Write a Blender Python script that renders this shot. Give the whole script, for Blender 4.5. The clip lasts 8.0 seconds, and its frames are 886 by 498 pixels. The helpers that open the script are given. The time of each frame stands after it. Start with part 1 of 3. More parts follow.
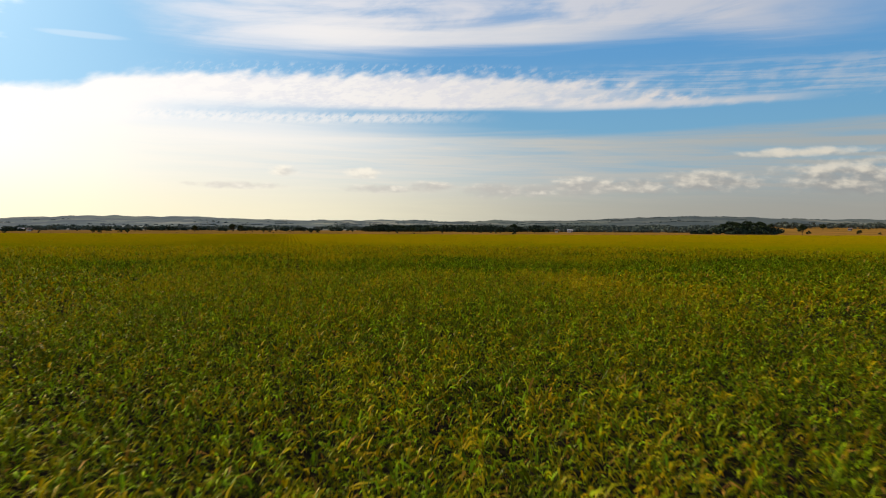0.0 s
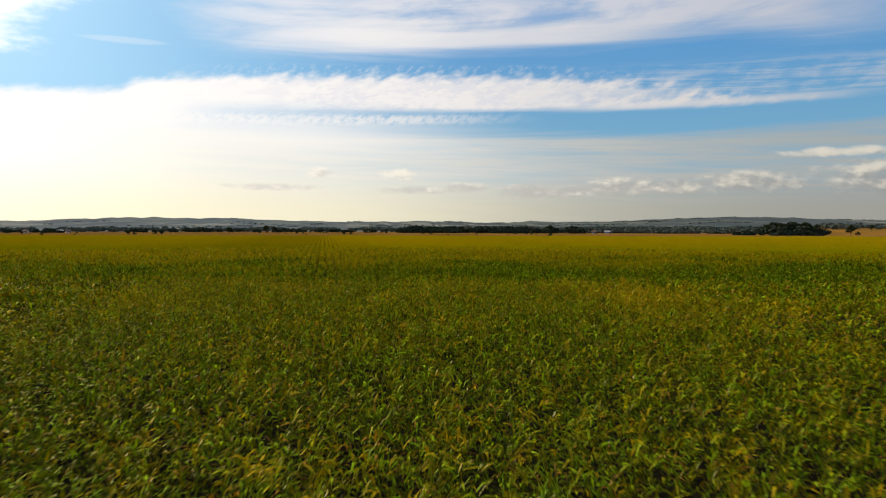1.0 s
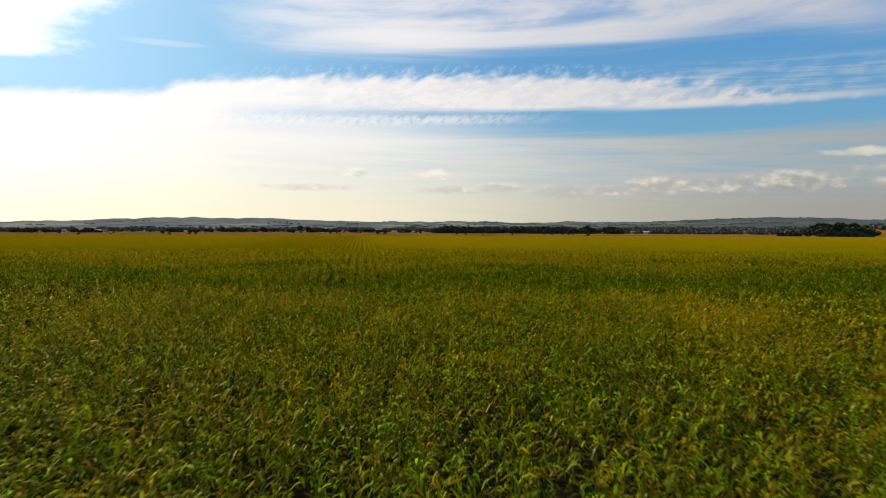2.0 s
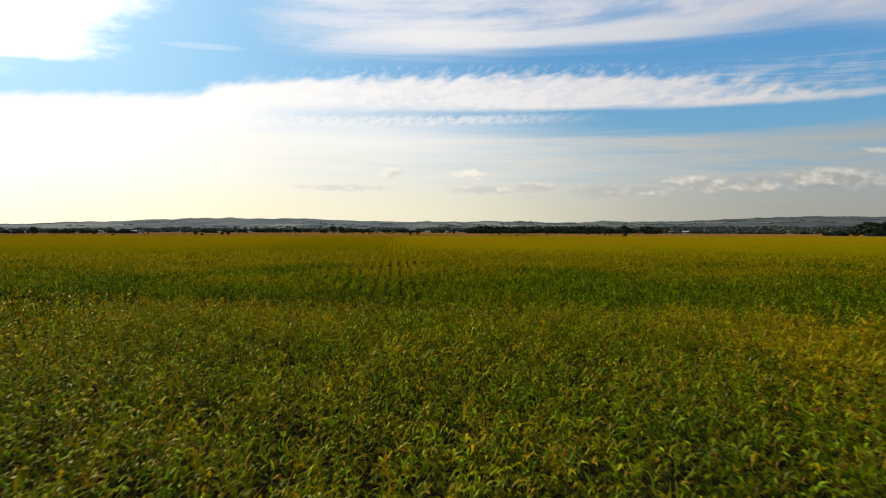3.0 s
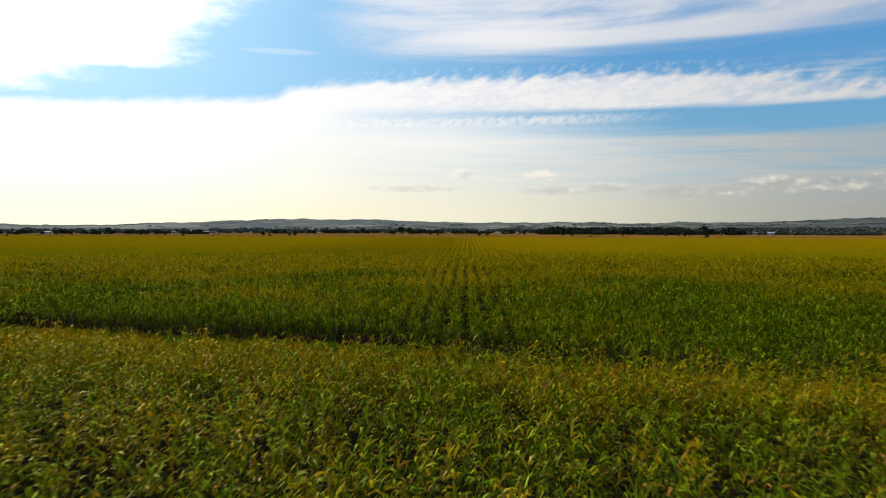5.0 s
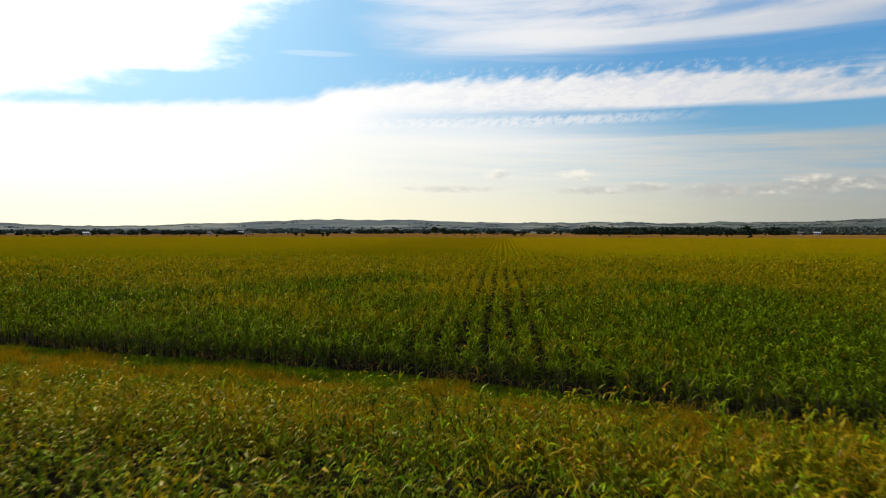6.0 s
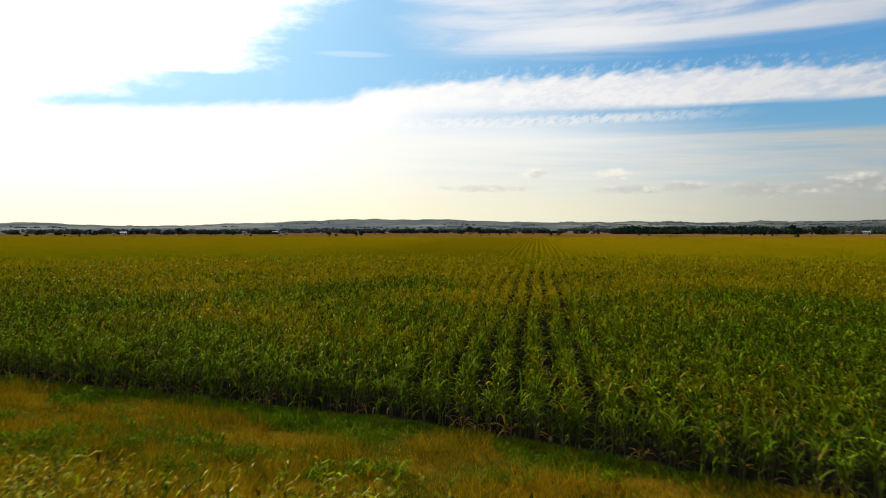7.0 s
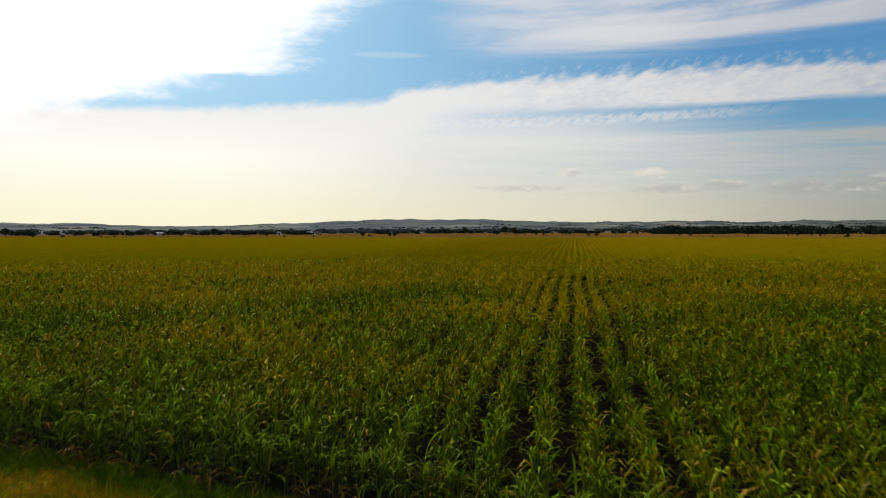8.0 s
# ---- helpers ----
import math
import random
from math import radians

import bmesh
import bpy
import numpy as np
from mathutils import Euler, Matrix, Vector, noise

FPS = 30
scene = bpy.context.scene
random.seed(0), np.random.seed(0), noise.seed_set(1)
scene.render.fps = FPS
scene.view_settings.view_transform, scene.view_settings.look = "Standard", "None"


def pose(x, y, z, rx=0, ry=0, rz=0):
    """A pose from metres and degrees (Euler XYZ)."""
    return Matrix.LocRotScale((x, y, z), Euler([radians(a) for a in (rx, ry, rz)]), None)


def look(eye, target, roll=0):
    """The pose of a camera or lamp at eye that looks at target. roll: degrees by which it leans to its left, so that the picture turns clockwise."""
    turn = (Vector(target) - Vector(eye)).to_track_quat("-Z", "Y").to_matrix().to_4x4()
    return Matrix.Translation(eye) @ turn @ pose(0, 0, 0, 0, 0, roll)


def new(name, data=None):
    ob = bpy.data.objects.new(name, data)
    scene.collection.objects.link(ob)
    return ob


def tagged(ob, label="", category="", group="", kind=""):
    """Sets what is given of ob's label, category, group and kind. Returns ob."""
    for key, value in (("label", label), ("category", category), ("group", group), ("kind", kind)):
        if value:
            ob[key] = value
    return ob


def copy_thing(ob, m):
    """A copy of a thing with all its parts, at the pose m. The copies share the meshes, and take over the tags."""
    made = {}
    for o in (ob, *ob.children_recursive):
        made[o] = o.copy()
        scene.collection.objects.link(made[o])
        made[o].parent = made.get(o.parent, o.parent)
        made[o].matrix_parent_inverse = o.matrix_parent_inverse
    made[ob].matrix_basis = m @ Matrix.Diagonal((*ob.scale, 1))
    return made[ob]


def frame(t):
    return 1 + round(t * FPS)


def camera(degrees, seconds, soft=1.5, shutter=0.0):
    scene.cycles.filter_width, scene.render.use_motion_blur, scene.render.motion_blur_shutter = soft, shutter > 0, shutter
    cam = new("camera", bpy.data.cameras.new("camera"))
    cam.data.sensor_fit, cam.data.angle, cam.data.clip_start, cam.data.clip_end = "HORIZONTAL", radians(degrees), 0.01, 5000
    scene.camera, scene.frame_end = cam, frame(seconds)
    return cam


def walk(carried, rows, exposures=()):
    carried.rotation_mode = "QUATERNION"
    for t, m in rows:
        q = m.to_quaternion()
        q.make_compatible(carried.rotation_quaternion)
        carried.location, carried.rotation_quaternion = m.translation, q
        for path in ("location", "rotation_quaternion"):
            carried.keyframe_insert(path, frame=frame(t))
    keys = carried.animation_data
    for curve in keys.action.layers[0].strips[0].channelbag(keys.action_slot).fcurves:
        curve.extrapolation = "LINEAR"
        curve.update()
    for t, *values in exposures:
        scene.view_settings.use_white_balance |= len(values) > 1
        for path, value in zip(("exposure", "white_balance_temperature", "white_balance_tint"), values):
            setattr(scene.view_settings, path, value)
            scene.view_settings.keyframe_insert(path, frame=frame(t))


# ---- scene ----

# ---------------------------------------------------------------- camera
cam = camera(59.5, 8.0, soft=1.1, shutter=0.4)
PATH = [  # seconds, x, y, z, tilt, turn, lean
    (0.0, 0.25, 2.24, 7.56, -1.66, -11.28, 0.27),
    (0.5, 1.71, 7.28, 7.62, -1.62, -9.97, 0.27),
    (1.0, 3.06, 12.36, 7.66, -1.58, -8.66, 0.19),
    (1.5, 4.23, 17.48, 7.68, -1.57, -7.32, 0.27),
    (3.0, 6.86, 32.40, 7.88, -1.59, -3.51, 0.14),
    (3.5, 7.47, 37.26, 7.87, -1.58, -2.17, 0.18),
    (4.0, 8.02, 42.07, 7.82, -1.58, -0.88, 0.20),
    (4.5, 8.50, 46.91, 7.79, -1.55, 0.42, 0.20),
    (6.0, 9.89, 61.58, 7.73, -1.52, 4.38, 0.07),
    (6.5, 9.96, 66.61, 7.68, -1.53, 5.69, 0.05),
    (7.0, 9.88, 71.70, 7.66, -1.55, 7.02, 0.01),
    (7.5, 9.61, 76.77, 7.71, -1.58, 8.31, -0.04),
    (8.0, 9.24, 81.82, 7.79, -1.55, 9.65, -0.09),
]

walk(cam, [(t, pose(x, y, z, 90 + tilt, 0, turn) @ pose(0, 0, 0, 0, 0, lean))
           for t, x, y, z, tilt, turn, lean in PATH],
     exposures=[(0.0, 0.0, 6750, 12.0), (3.5, 0.0, 6600, 11.0), (5.5, 0.0, 6500, 10.0), (7.5, 0.0, 6500, 10.0), (8.0, -0.3, 6500, 10.0)])


# ---------------------------------------------------------------- node helper
class Nodes:
    """Short hand for building node graphs."""

    def __init__(self, tree):
        self.tree = tree
        tree.nodes.clear()

    def add(self, kind, ins=None, out=0, **props):
        n = self.tree.nodes.new("ShaderNode" + kind)
        for k, v in props.items():
            setattr(n, k, v)
        for k, v in (ins or {}).items():
            self.put(n.inputs[k], v)
        return n if out is None else n.outputs[out]

    def put(self, socket, v):
        if isinstance(v, bpy.types.NodeSocket):
            self.tree.links.new(v, socket)
        elif v is not None:
            socket.default_value = v

    def math(self, op, a, b=None, c=None, clamp=False):
        return self.add("Math", {0: a, 1: b, 2: c}, operation=op, use_clamp=clamp)

    def step(self, v, lo, hi, a=0.0, b=1.0):
        return self.add("MapRange", {"Value": v, "From Min": lo, "From Max": hi, "To Min": a, "To Max": b},
                        interpolation_type="SMOOTHSTEP")

    def noise(self, vec, scale, detail=3.0, rough=0.5, dist=0.0, out=0):
        return self.add("TexNoise", {"Vector": vec, "Scale": scale, "Detail": detail, "Roughness": rough,
                                     "Distortion": dist}, out=out)

    def mix(self, f, a, b, how="MIX"):
        n = self.add("MixRGB", {"Fac": f, "Color1": a, "Color2": b}, out=None, blend_type=how)
        return n.outputs[0]

    def curve(self, v, lo, hi, points):
        """A smooth curve through (position, value) points, for v between lo and hi."""
        ys = [p[1] for p in points]
        y0, y1 = min(ys), max(ys)
        n = self.add("FloatCurve", {"Value": self.add("MapRange", {"Value": v, "From Min": lo, "From Max": hi})}, out=None)
        c = n.mapping.curves[0]
        norm = [((p[0] - lo) / (hi - lo), (p[1] - y0) / (y1 - y0)) for p in points]
        while len(c.points) < len(norm):
            c.points.new(0.5, 0.5)
        for q, (a, b) in zip(c.points, norm):
            q.location = (a, b)
        n.mapping.update()
        return self.add("MapRange", {"Value": n.outputs[0], "To Min": y0, "To Max": y1})


def rgb(r, g, b):
    return (r, g, b, 1.0)


# ---------------------------------------------------------------- sky and sun
SUN_AZ, SUN_EL = -34.0, 27.0  # degrees right of +y, degrees up
sun_dir = Vector((math.sin(radians(SUN_AZ)) * math.cos(radians(SUN_EL)),
                  math.cos(radians(SUN_AZ)) * math.cos(radians(SUN_EL)), math.sin(radians(SUN_EL))))


LEAN_IN = 0.932  # cloud plan and far bearings are drawn in by this towards the row direction


def build_sky():
    world = bpy.data.worlds.new("sky")
    world.use_nodes = True
    scene.world = world
    g = Nodes(world.node_tree)
    m = g.math
    way = g.add("VectorMath", {0: g.add("VectorMath", {0: g.add("TexCoord", out="Generated"), 1: (1 / LEAN_IN, 1.0, 1 / LEAN_IN)}, operation="MULTIPLY")}, operation="NORMALIZE")
    xyz = g.add("SeparateXYZ", {0: way}, out=None)
    dx, dy, dz = xyz.outputs
    az = m("MULTIPLY", m("ARCTAN2", dx, dy), 57.2958)
    el = m("MULTIPLY", m("ARCSINE", dz), 57.2958)

    def vec(kx, ky, tilt=0.0, off=0.0):
        e = m("ADD", el, m("MULTIPLY", az, tilt))
        return g.add("CombineXYZ", {0: m("MULTIPLY", az, kx), 1: m("MULTIPLY", e, ky), 2: off})

    fine = g.noise(vec(0.62, 1.25, -0.22), 1.0, 4, 0.52)
    small = g.noise(vec(1.6, 2.4, -0.45, 3.0), 1.0, 4, 0.6)
    puff = g.noise(vec(0.45, 1.0, 0.0, 7.0), 1.0, 6, 0.58)
    streak = g.noise(vec(0.05, 1.25, -0.02, 1.0), 1.0, 5, 0.55, 0.4)
    streak2 = g.noise(vec(0.11, 2.3, 0.03, 5.0), 1.0, 5, 0.6, 0.5)
    broad = g.noise(vec(0.07, 0.3, -0.1, 9.0), 1.0, 6, 0.6, 0.6)

    def dev(n, k):
        return m("MULTIPLY", m("SUBTRACT", n, 0.5), k)

    def times(*a):
        r = a[0]
        for b in a[1:]:
            r = m("MULTIPLY", r, b)
        return r

    def blob(a0, e0, wa, we):
        u = m("DIVIDE", m("SUBTRACT", az, a0), wa)
        v = m("DIVIDE", m("SUBTRACT", el, e0), we)
        return m("SUBTRACT", 1.0, m("ADD", m("MULTIPLY", u, u), m("MULTIPLY", v, v)))

    near_sun = g.add("VectorMath", {0: way, 1: sun_dir}, out="Value", operation="DOT_PRODUCT")
    glow = m("POWER", m("MAXIMUM", near_sun, 0.0), 40.0)
    # how far the light of the sun spreads along the sky towards its side
    flat = m("DIVIDE", m("ADD", m("MULTIPLY", dx, math.sin(radians(SUN_AZ))), m("MULTIPLY", dy, math.cos(radians(SUN_AZ)))),
             m("MAXIMUM", m("SQRT", m("ADD", m("MULTIPLY", dx, dx), m("MULTIPLY", dy, dy))), 0.001))
    off = m("MULTIPLY", m("ARCCOSINE", m("MINIMUM", m("MAXIMUM", flat, -1.0), 1.0)), 57.2958)  # degrees round from the sun
    side = g.step(off, 80.0, 14.0)
    low = g.step(el, 6.0, 0.0)
    blaze = g.step(off, 32.0, 4.0)

    sky = g.add("TexSky", out=0, sky_type="NISHITA", sun_disc=False, sun_elevation=radians(SUN_EL),
                sun_rotation=radians(SUN_AZ), air_density=1.0, dust_density=1.0, ozone_density=2.0)
    air = g.mix(g.step(el, 16.0, 4.0), rgb(0.092, 0.330, 0.670), rgb(0.180, 0.425, 0.625))
    air = g.mix(g.step(off, 50.0, 12.0), air, rgb(0.36, 0.69, 0.98))
    air = g.mix(g.step(el, 18.0, 60.0), air, rgb(0.07, 0.19, 0.46))
    clear = g.mix(0.8, g.mix(1.0, sky, rgb(0.05, 0.07, 0.085), "MULTIPLY"), air)
    # clear air between the clouds
    col = clear

    def lay(cover, colour):
        nonlocal col
        col = g.mix(cover, col, colour)

    white = g.mix(side, rgb(0.60, 0.595, 0.60), rgb(1.05, 1.04, 1.02))
    lilac = g.mix(side, rgb(0.56, 0.575, 0.625), rgb(0.91, 0.92, 0.96))
    cream = g.mix(m("POWER", side, 1.45), rgb(0.335, 0.340, 0.310), rgb(1.05, 1.02, 0.76))

    # high cloud, out past the top of the view
    lay(times(g.step(broad, 0.36, 0.62), g.step(el, 15.0, 24.0), 0.5), lilac)
    # upper streaks of thin cloud
    low_edge = g.curve(az, -60, 60, [(-60, 14.5), (-14, 14.2), (-3, 13.1), (13, 13.7), (24, 14.2), (33, 13.6), (44, 12.8), (60, 13)])
    upper = g.step(m("ADD", m("SUBTRACT", el, low_edge), dev(streak2, 1.6)), -0.8, 1.7)
    lay(times(upper, g.step(m("ADD", az, dev(broad, 10.0)), -13.0, -4.0), g.step(m("ADD", broad, dev(streak, 0.25)), 0.28, 0.56, 0.3, 1.0), g.step(m("ADD", az, dev(broad, 14.0)), 44.0, 33.0, 0.25, 1.0), 0.85), lilac)
    lay(times(g.step(m("ABSOLUTE", m("SUBTRACT", el, m("ADD", 14.6, dev(streak, 2.0)))), 1.5, 0.2),
              g.step(az, -6, 4), g.step(az, 34, 18), 0.7), white)
    # faint wisp
    lay(times(g.step(blob(-14.5, 13.3, 3.5, 0.28), 0.0, 0.8), 0.2), white)
    # lower veil
    veil = times(g.step(m("ADD", el, dev(streak, 1.6)), 7.6, 6.6), g.step(m("ADD", streak2, dev(streak, 0.5)), 0.15, 0.70, 0.35, 0.95))
    lay(veil, g.mix(m("POWER", side, 1.3), rgb(0.375, 0.405, 0.400), rgb(0.98, 0.97, 0.91)))
    lay(times(g.step(m("ADD", el, dev(streak2, 1.5)), 9.0, 7.6), g.step(el, 5.0, 6.8), g.step(az, 18.0, -4.0), 0.75), white)
    # line of small flakes under the main bank
    line = times(g.step(m("ABSOLUTE", m("SUBTRACT", m("SUBTRACT", el, m("MULTIPLY", az, 0.012)), 8.35)), 0.6, 0.1),
                 g.step(az, 18.0, 6.0), g.step(m("ADD", small, dev(streak2, 0.4)), 0.28, 0.62), 0.7)
    lay(line, white)
    # main bank
    top = g.curve(az, -60, 60, [(-60, 7.5), (-31, 8.8), (-21, 9.6), (-16, 9.9), (-12.5, 10.9), (-1, 11.7), (12, 11.8), (21, 11.3), (30, 9.9), (38, 8.9), (60, 8.6)])
    bot = g.curve(az, -60, 60, [(-60, 1.0), (-22, 3.0), (-8, 7.2), (0, 8.2), (10, 8.8), (25, 8.95), (60, 8.95)])
    rag = g.step(az, -16.0, 0.0, 0.9, 1.7)
    a1 = g.step(m("ADD", m("SUBTRACT", top, el), m("MULTIPLY", m("SUBTRACT", fine, 0.5), rag)), -0.3, 0.62)
    a2 = g.step(m("ADD", m("SUBTRACT", el, bot), dev(streak, 0.9)), -0.1, g.step(az, 14.0, -14.0, 0.45, 3.0))
    body = m("SUBTRACT", 1.0, times(g.step(az, 12.0, 34.0, 0.0, 0.65), g.step(fine, 0.65, 0.4)))
    # ripples lit from the sun's side
    ripple = m("SUBTRACT", g.noise(vec(0.55, 1.5, -0.1, 4.0), 1.0, 4, 0.55), g.noise(vec(0.55, 1.5, -0.1, 4.25), 1.0, 4, 0.55))
    shade = g.mix(g.step(m("ADD", ripple, dev(fine, 0.3)), -0.09, 0.09), lilac, white)
    lay(times(a1, a2, body, 0.97), g.mix(g.step(az, -14, 4), white, shade))
    # thin tail of the bank, and a faint fan over it
    lay(times(g.step(m("ABSOLUTE", m("SUBTRACT", el, m("ADD", 9.15, dev(streak, 0.5)))), 0.42, 0.05), g.step(az, 16.0, 24.0), g.step(az, 41.0, 34.0), 0.6), white)
    lay(times(g.step(m("SUBTRACT", el, 9.0), 0.0, 0.8), g.step(el, 12.6, 10.8), g.step(az, 16.0, 26.0), g.step(m("ADD", streak2, dev(fine, 0.5)), 0.36, 0.66), 0.42), white)
    # flakes along and above the top of the bank
    fl = times(g.step(m("ABSOLUTE", m("SUBTRACT", el, m("ADD", top, 0.35))), 0.6, 0.1), g.step(small, 0.47, 0.70), g.step(az, -14.0, -4.0), g.step(az, 36.0, 16.0), 0.28)
    lay(fl, white)
    # great white cloud at the sun's side
    edge = g.curve(el, 0, 60, [(0, -46), (8.3, -37), (9.6, -31.5), (11.2, -28), (12.0, -21.5), (14, -21), (15.5, -19), (18, -15), (30, -6), (60, 4)])
    great = g.step(m("ADD", m("SUBTRACT", edge, az), m("ADD", dev(puff, 8.0), m("ADD", dev(streak2, 2.5), dev(fine, 3.0)))), -2.2, 5.0)
    lay(times(great, 0.98, g.step(az, -110.0, -75.0), g.step(el, 62.0, 35.0)), rgb(1.28, 1.28, 1.29))
    # haze towards the horizon
    lay(g.step(m("ADD", el, dev(streak2, 1.5)), 4.6, 1.0, 0.0, 0.94), cream)
    lay(times(g.step(m("ADD", el, dev(streak, 1.5)), 9.0, 5.0), g.step(m("ADD", off, dev(streak2, 14.0)), 56.0, 14.0), 0.92), g.mix(low, g.mix(blaze, rgb(0.93, 0.93, 0.86), rgb(1.24, 1.23, 1.10)), g.mix(blaze, rgb(0.95, 0.89, 0.66), rgb(1.2, 1.14, 0.82))))
    # low heaped clouds
    heap = blob(42.0, 3.5, 6.5, 1.25)
    for b in (blob(31.8, 3.35, 4.2, 0.85), blob(27.2, 3.1, 3.0, 0.6), blob(23.0, 3.1, 2.9, 0.85), blob(19.4, 2.9, 1.8, 0.5), blob(16.2, 2.8, 2.8, 0.62),
              blob(11.0, 3.1, 2.0, 0.45), blob(5.7, 4.2, 1.5, 0.5), blob(-0.4, 4.25, 1.3, 0.42), blob(7.0, 2.95, 3.0, 0.35), blob(38.2, 5.35, 4.2, 0.35),
              blob(-4.0, 3.1, 4.0, 0.3)):
        heap = m("MAXIMUM", heap, b)
    curl = g.noise(vec(0.7, 1.35, 0.05, 12.0), 1.0, 5, 0.52)
    curl_up = g.noise(g.add("VectorMath", {0: vec(0.7, 1.35, 0.05, 12.0), 1: (-0.25, 0.5, 0.0)}, operation="ADD"), 1.0, 5, 0.52)
    hm = g.step(m("ADD", heap, m("ADD", dev(puff, 1.6), dev(curl, 2.4))), -0.35, 1.15)
    rim = g.step(m("ADD", m("MULTIPLY", m("SUBTRACT", curl, curl_up), 2.2), m("MULTIPLY", m("SUBTRACT", el, 3.15), 0.4)), -0.3, 0.8)
    lay(times(hm, 0.85), g.mix(rim, g.mix(side, rgb(0.30, 0.31, 0.31), rgb(0.76, 0.74, 0.68)), g.mix(side, rgb(0.72, 0.68, 0.58), rgb(1.05, 1.02, 0.90))))
    # light scattered round the sun
    col = g.mix(1.0, col, g.mix(glow, rgb(0, 0, 0), rgb(0.55, 0.53, 0.48)), "ADD")
    # below the horizon
    col = g.mix(g.step(el, -0.5, -3.0), col, rgb(0.10, 0.09, 0.05))
    bg = g.add("Background", {"Color": col, "Strength": 1.0})
    g.add("OutputWorld", {"Surface": bg}, out=None)


build_sky()
sun = new("sun", bpy.data.lights.new("sun", "SUN"))
sun.data.energy, sun.data.angle, sun.data.color = 5.0, radians(1.5), (1.0, 0.92, 0.78)
sun.matrix_world = look(sun_dir * 100, (0, 0, 0))


# ---------------------------------------------------------------- the plan
FIELD_END = 570.0      # where the crop stops


ROW, ROW_X = 1.45, 0.95  # spacing of the cane rows, and where one of them lies


def edge_far(x):
    """Near edge of the far field."""
    return 102.3 - 0.29 * x - 0.26 * np.clip(x - 5.0, 0.0, 18.0)


def edge_near(x):
    """Far edge of the near field, on this side of the grass headland."""
    return 88.0 - 0.23 * x


# ---------------------------------------------------------------- materials
def material(name, build):
    mat = bpy.data.materials.new(name)
    mat.use_nodes = True
    g = Nodes(mat.node_tree)
    g.add("OutputMaterial", {"Surface": build(g)}, out=None)
    return mat


def leaf_shader(green, dark, gold, dry, y_gold_lo, y_gold_hi, gold_part, gloss=0.006, tip_lo=1.35, tip_hi=2.15, tips=0.13, y_gold_part=0.62, dry_part=0.03, clumps=0.9):
    """Crop leaves: green, with golden patches, more of them along y and higher up, and some dry ones; light shines
    through them.
    """
    def build(g):
        m = g.math
        p = g.add("TexCoord", out="Object")
        rnd = m("FRACT", m("ADD", g.add("NewGeometry", out="Random Per Island"), g.add("ObjectInfo", out="Random")))
        xyz = g.add("SeparateXYZ", {0: p}, out=None)
        y = xyz.outputs["Y"]
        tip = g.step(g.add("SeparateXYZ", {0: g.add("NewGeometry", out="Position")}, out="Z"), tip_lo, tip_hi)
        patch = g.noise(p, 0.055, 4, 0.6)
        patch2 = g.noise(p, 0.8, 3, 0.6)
        fine = g.noise(p, 9.0, 3, 0.6)
        # golder with growing y, with a wide uneven border
        y_gold = g.step(m("ADD", y, m("MULTIPLY", m("SUBTRACT", patch, 0.5), 170.0)), y_gold_lo, y_gold_hi)
        chance = m("ADD", m("ADD", m("MULTIPLY", y_gold, y_gold_part), m("ADD", gold_part, m("MULTIPLY", tip, tips))),
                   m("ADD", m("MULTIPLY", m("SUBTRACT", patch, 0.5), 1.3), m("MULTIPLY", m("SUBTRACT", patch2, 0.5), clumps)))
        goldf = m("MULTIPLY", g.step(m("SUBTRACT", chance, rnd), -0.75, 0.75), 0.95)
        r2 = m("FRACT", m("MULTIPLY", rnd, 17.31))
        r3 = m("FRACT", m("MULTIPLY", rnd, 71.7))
        # dark and bright clumps in the leaf colour stand in for shaded and sunlit clusters
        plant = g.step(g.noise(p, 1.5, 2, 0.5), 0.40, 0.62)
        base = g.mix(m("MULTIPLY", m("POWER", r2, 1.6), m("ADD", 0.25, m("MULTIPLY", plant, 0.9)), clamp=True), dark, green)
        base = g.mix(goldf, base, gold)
        base = g.mix(g.step(r3, 1.0 - dry_part, 1.0 - dry_part * 0.5), base, dry)
        base = g.mix(g.step(fine, 0.3, 0.75, 0.0, 0.3), base, g.mix(0.5, base, gold))
        b = g.add("BsdfDiffuse", {"Color": base})
        t = g.add("BsdfTranslucent", {"Color": g.mix(1.0, base, rgb(1.5, 1.4, 0.3), "MULTIPLY")})
        gl = g.add("BsdfGlossy", {"Color": rgb(1.0, 0.92, 0.52), "Roughness": g.step(r2, 0, 1, 0.32, 0.46)})
        return g.add("MixShader", {0: gloss, 1: g.add("MixShader", {0: 0.15, 1: b, 2: t}), 2: gl})
    return build


M_CANE = material("cane_leaf", leaf_shader(rgb(0.240, 0.385, 0.010), rgb(0.005, 0.024, 0.001), rgb(0.370, 0.250, 0.003), rgb(0.34, 0.20, 0.03), 98.0, 172.0, -0.38, tip_lo=1.7, tip_hi=2.3, tips=0.26, y_gold_part=0.90, gloss=0.003))
M_NEAR = material("near_crop_leaf", leaf_shader(rgb(0.235, 0.400, 0.006), rgb(0.004, 0.019, 0.001), rgb(0.430, 0.270, 0.004), rgb(0.28, 0.13, 0.02), 55.0, 98.0, -0.13, tip_lo=2.5, tip_hi=3.5, tips=0.45, y_gold_part=0.30, dry_part=0.05, clumps=2.8, gloss=0.006))


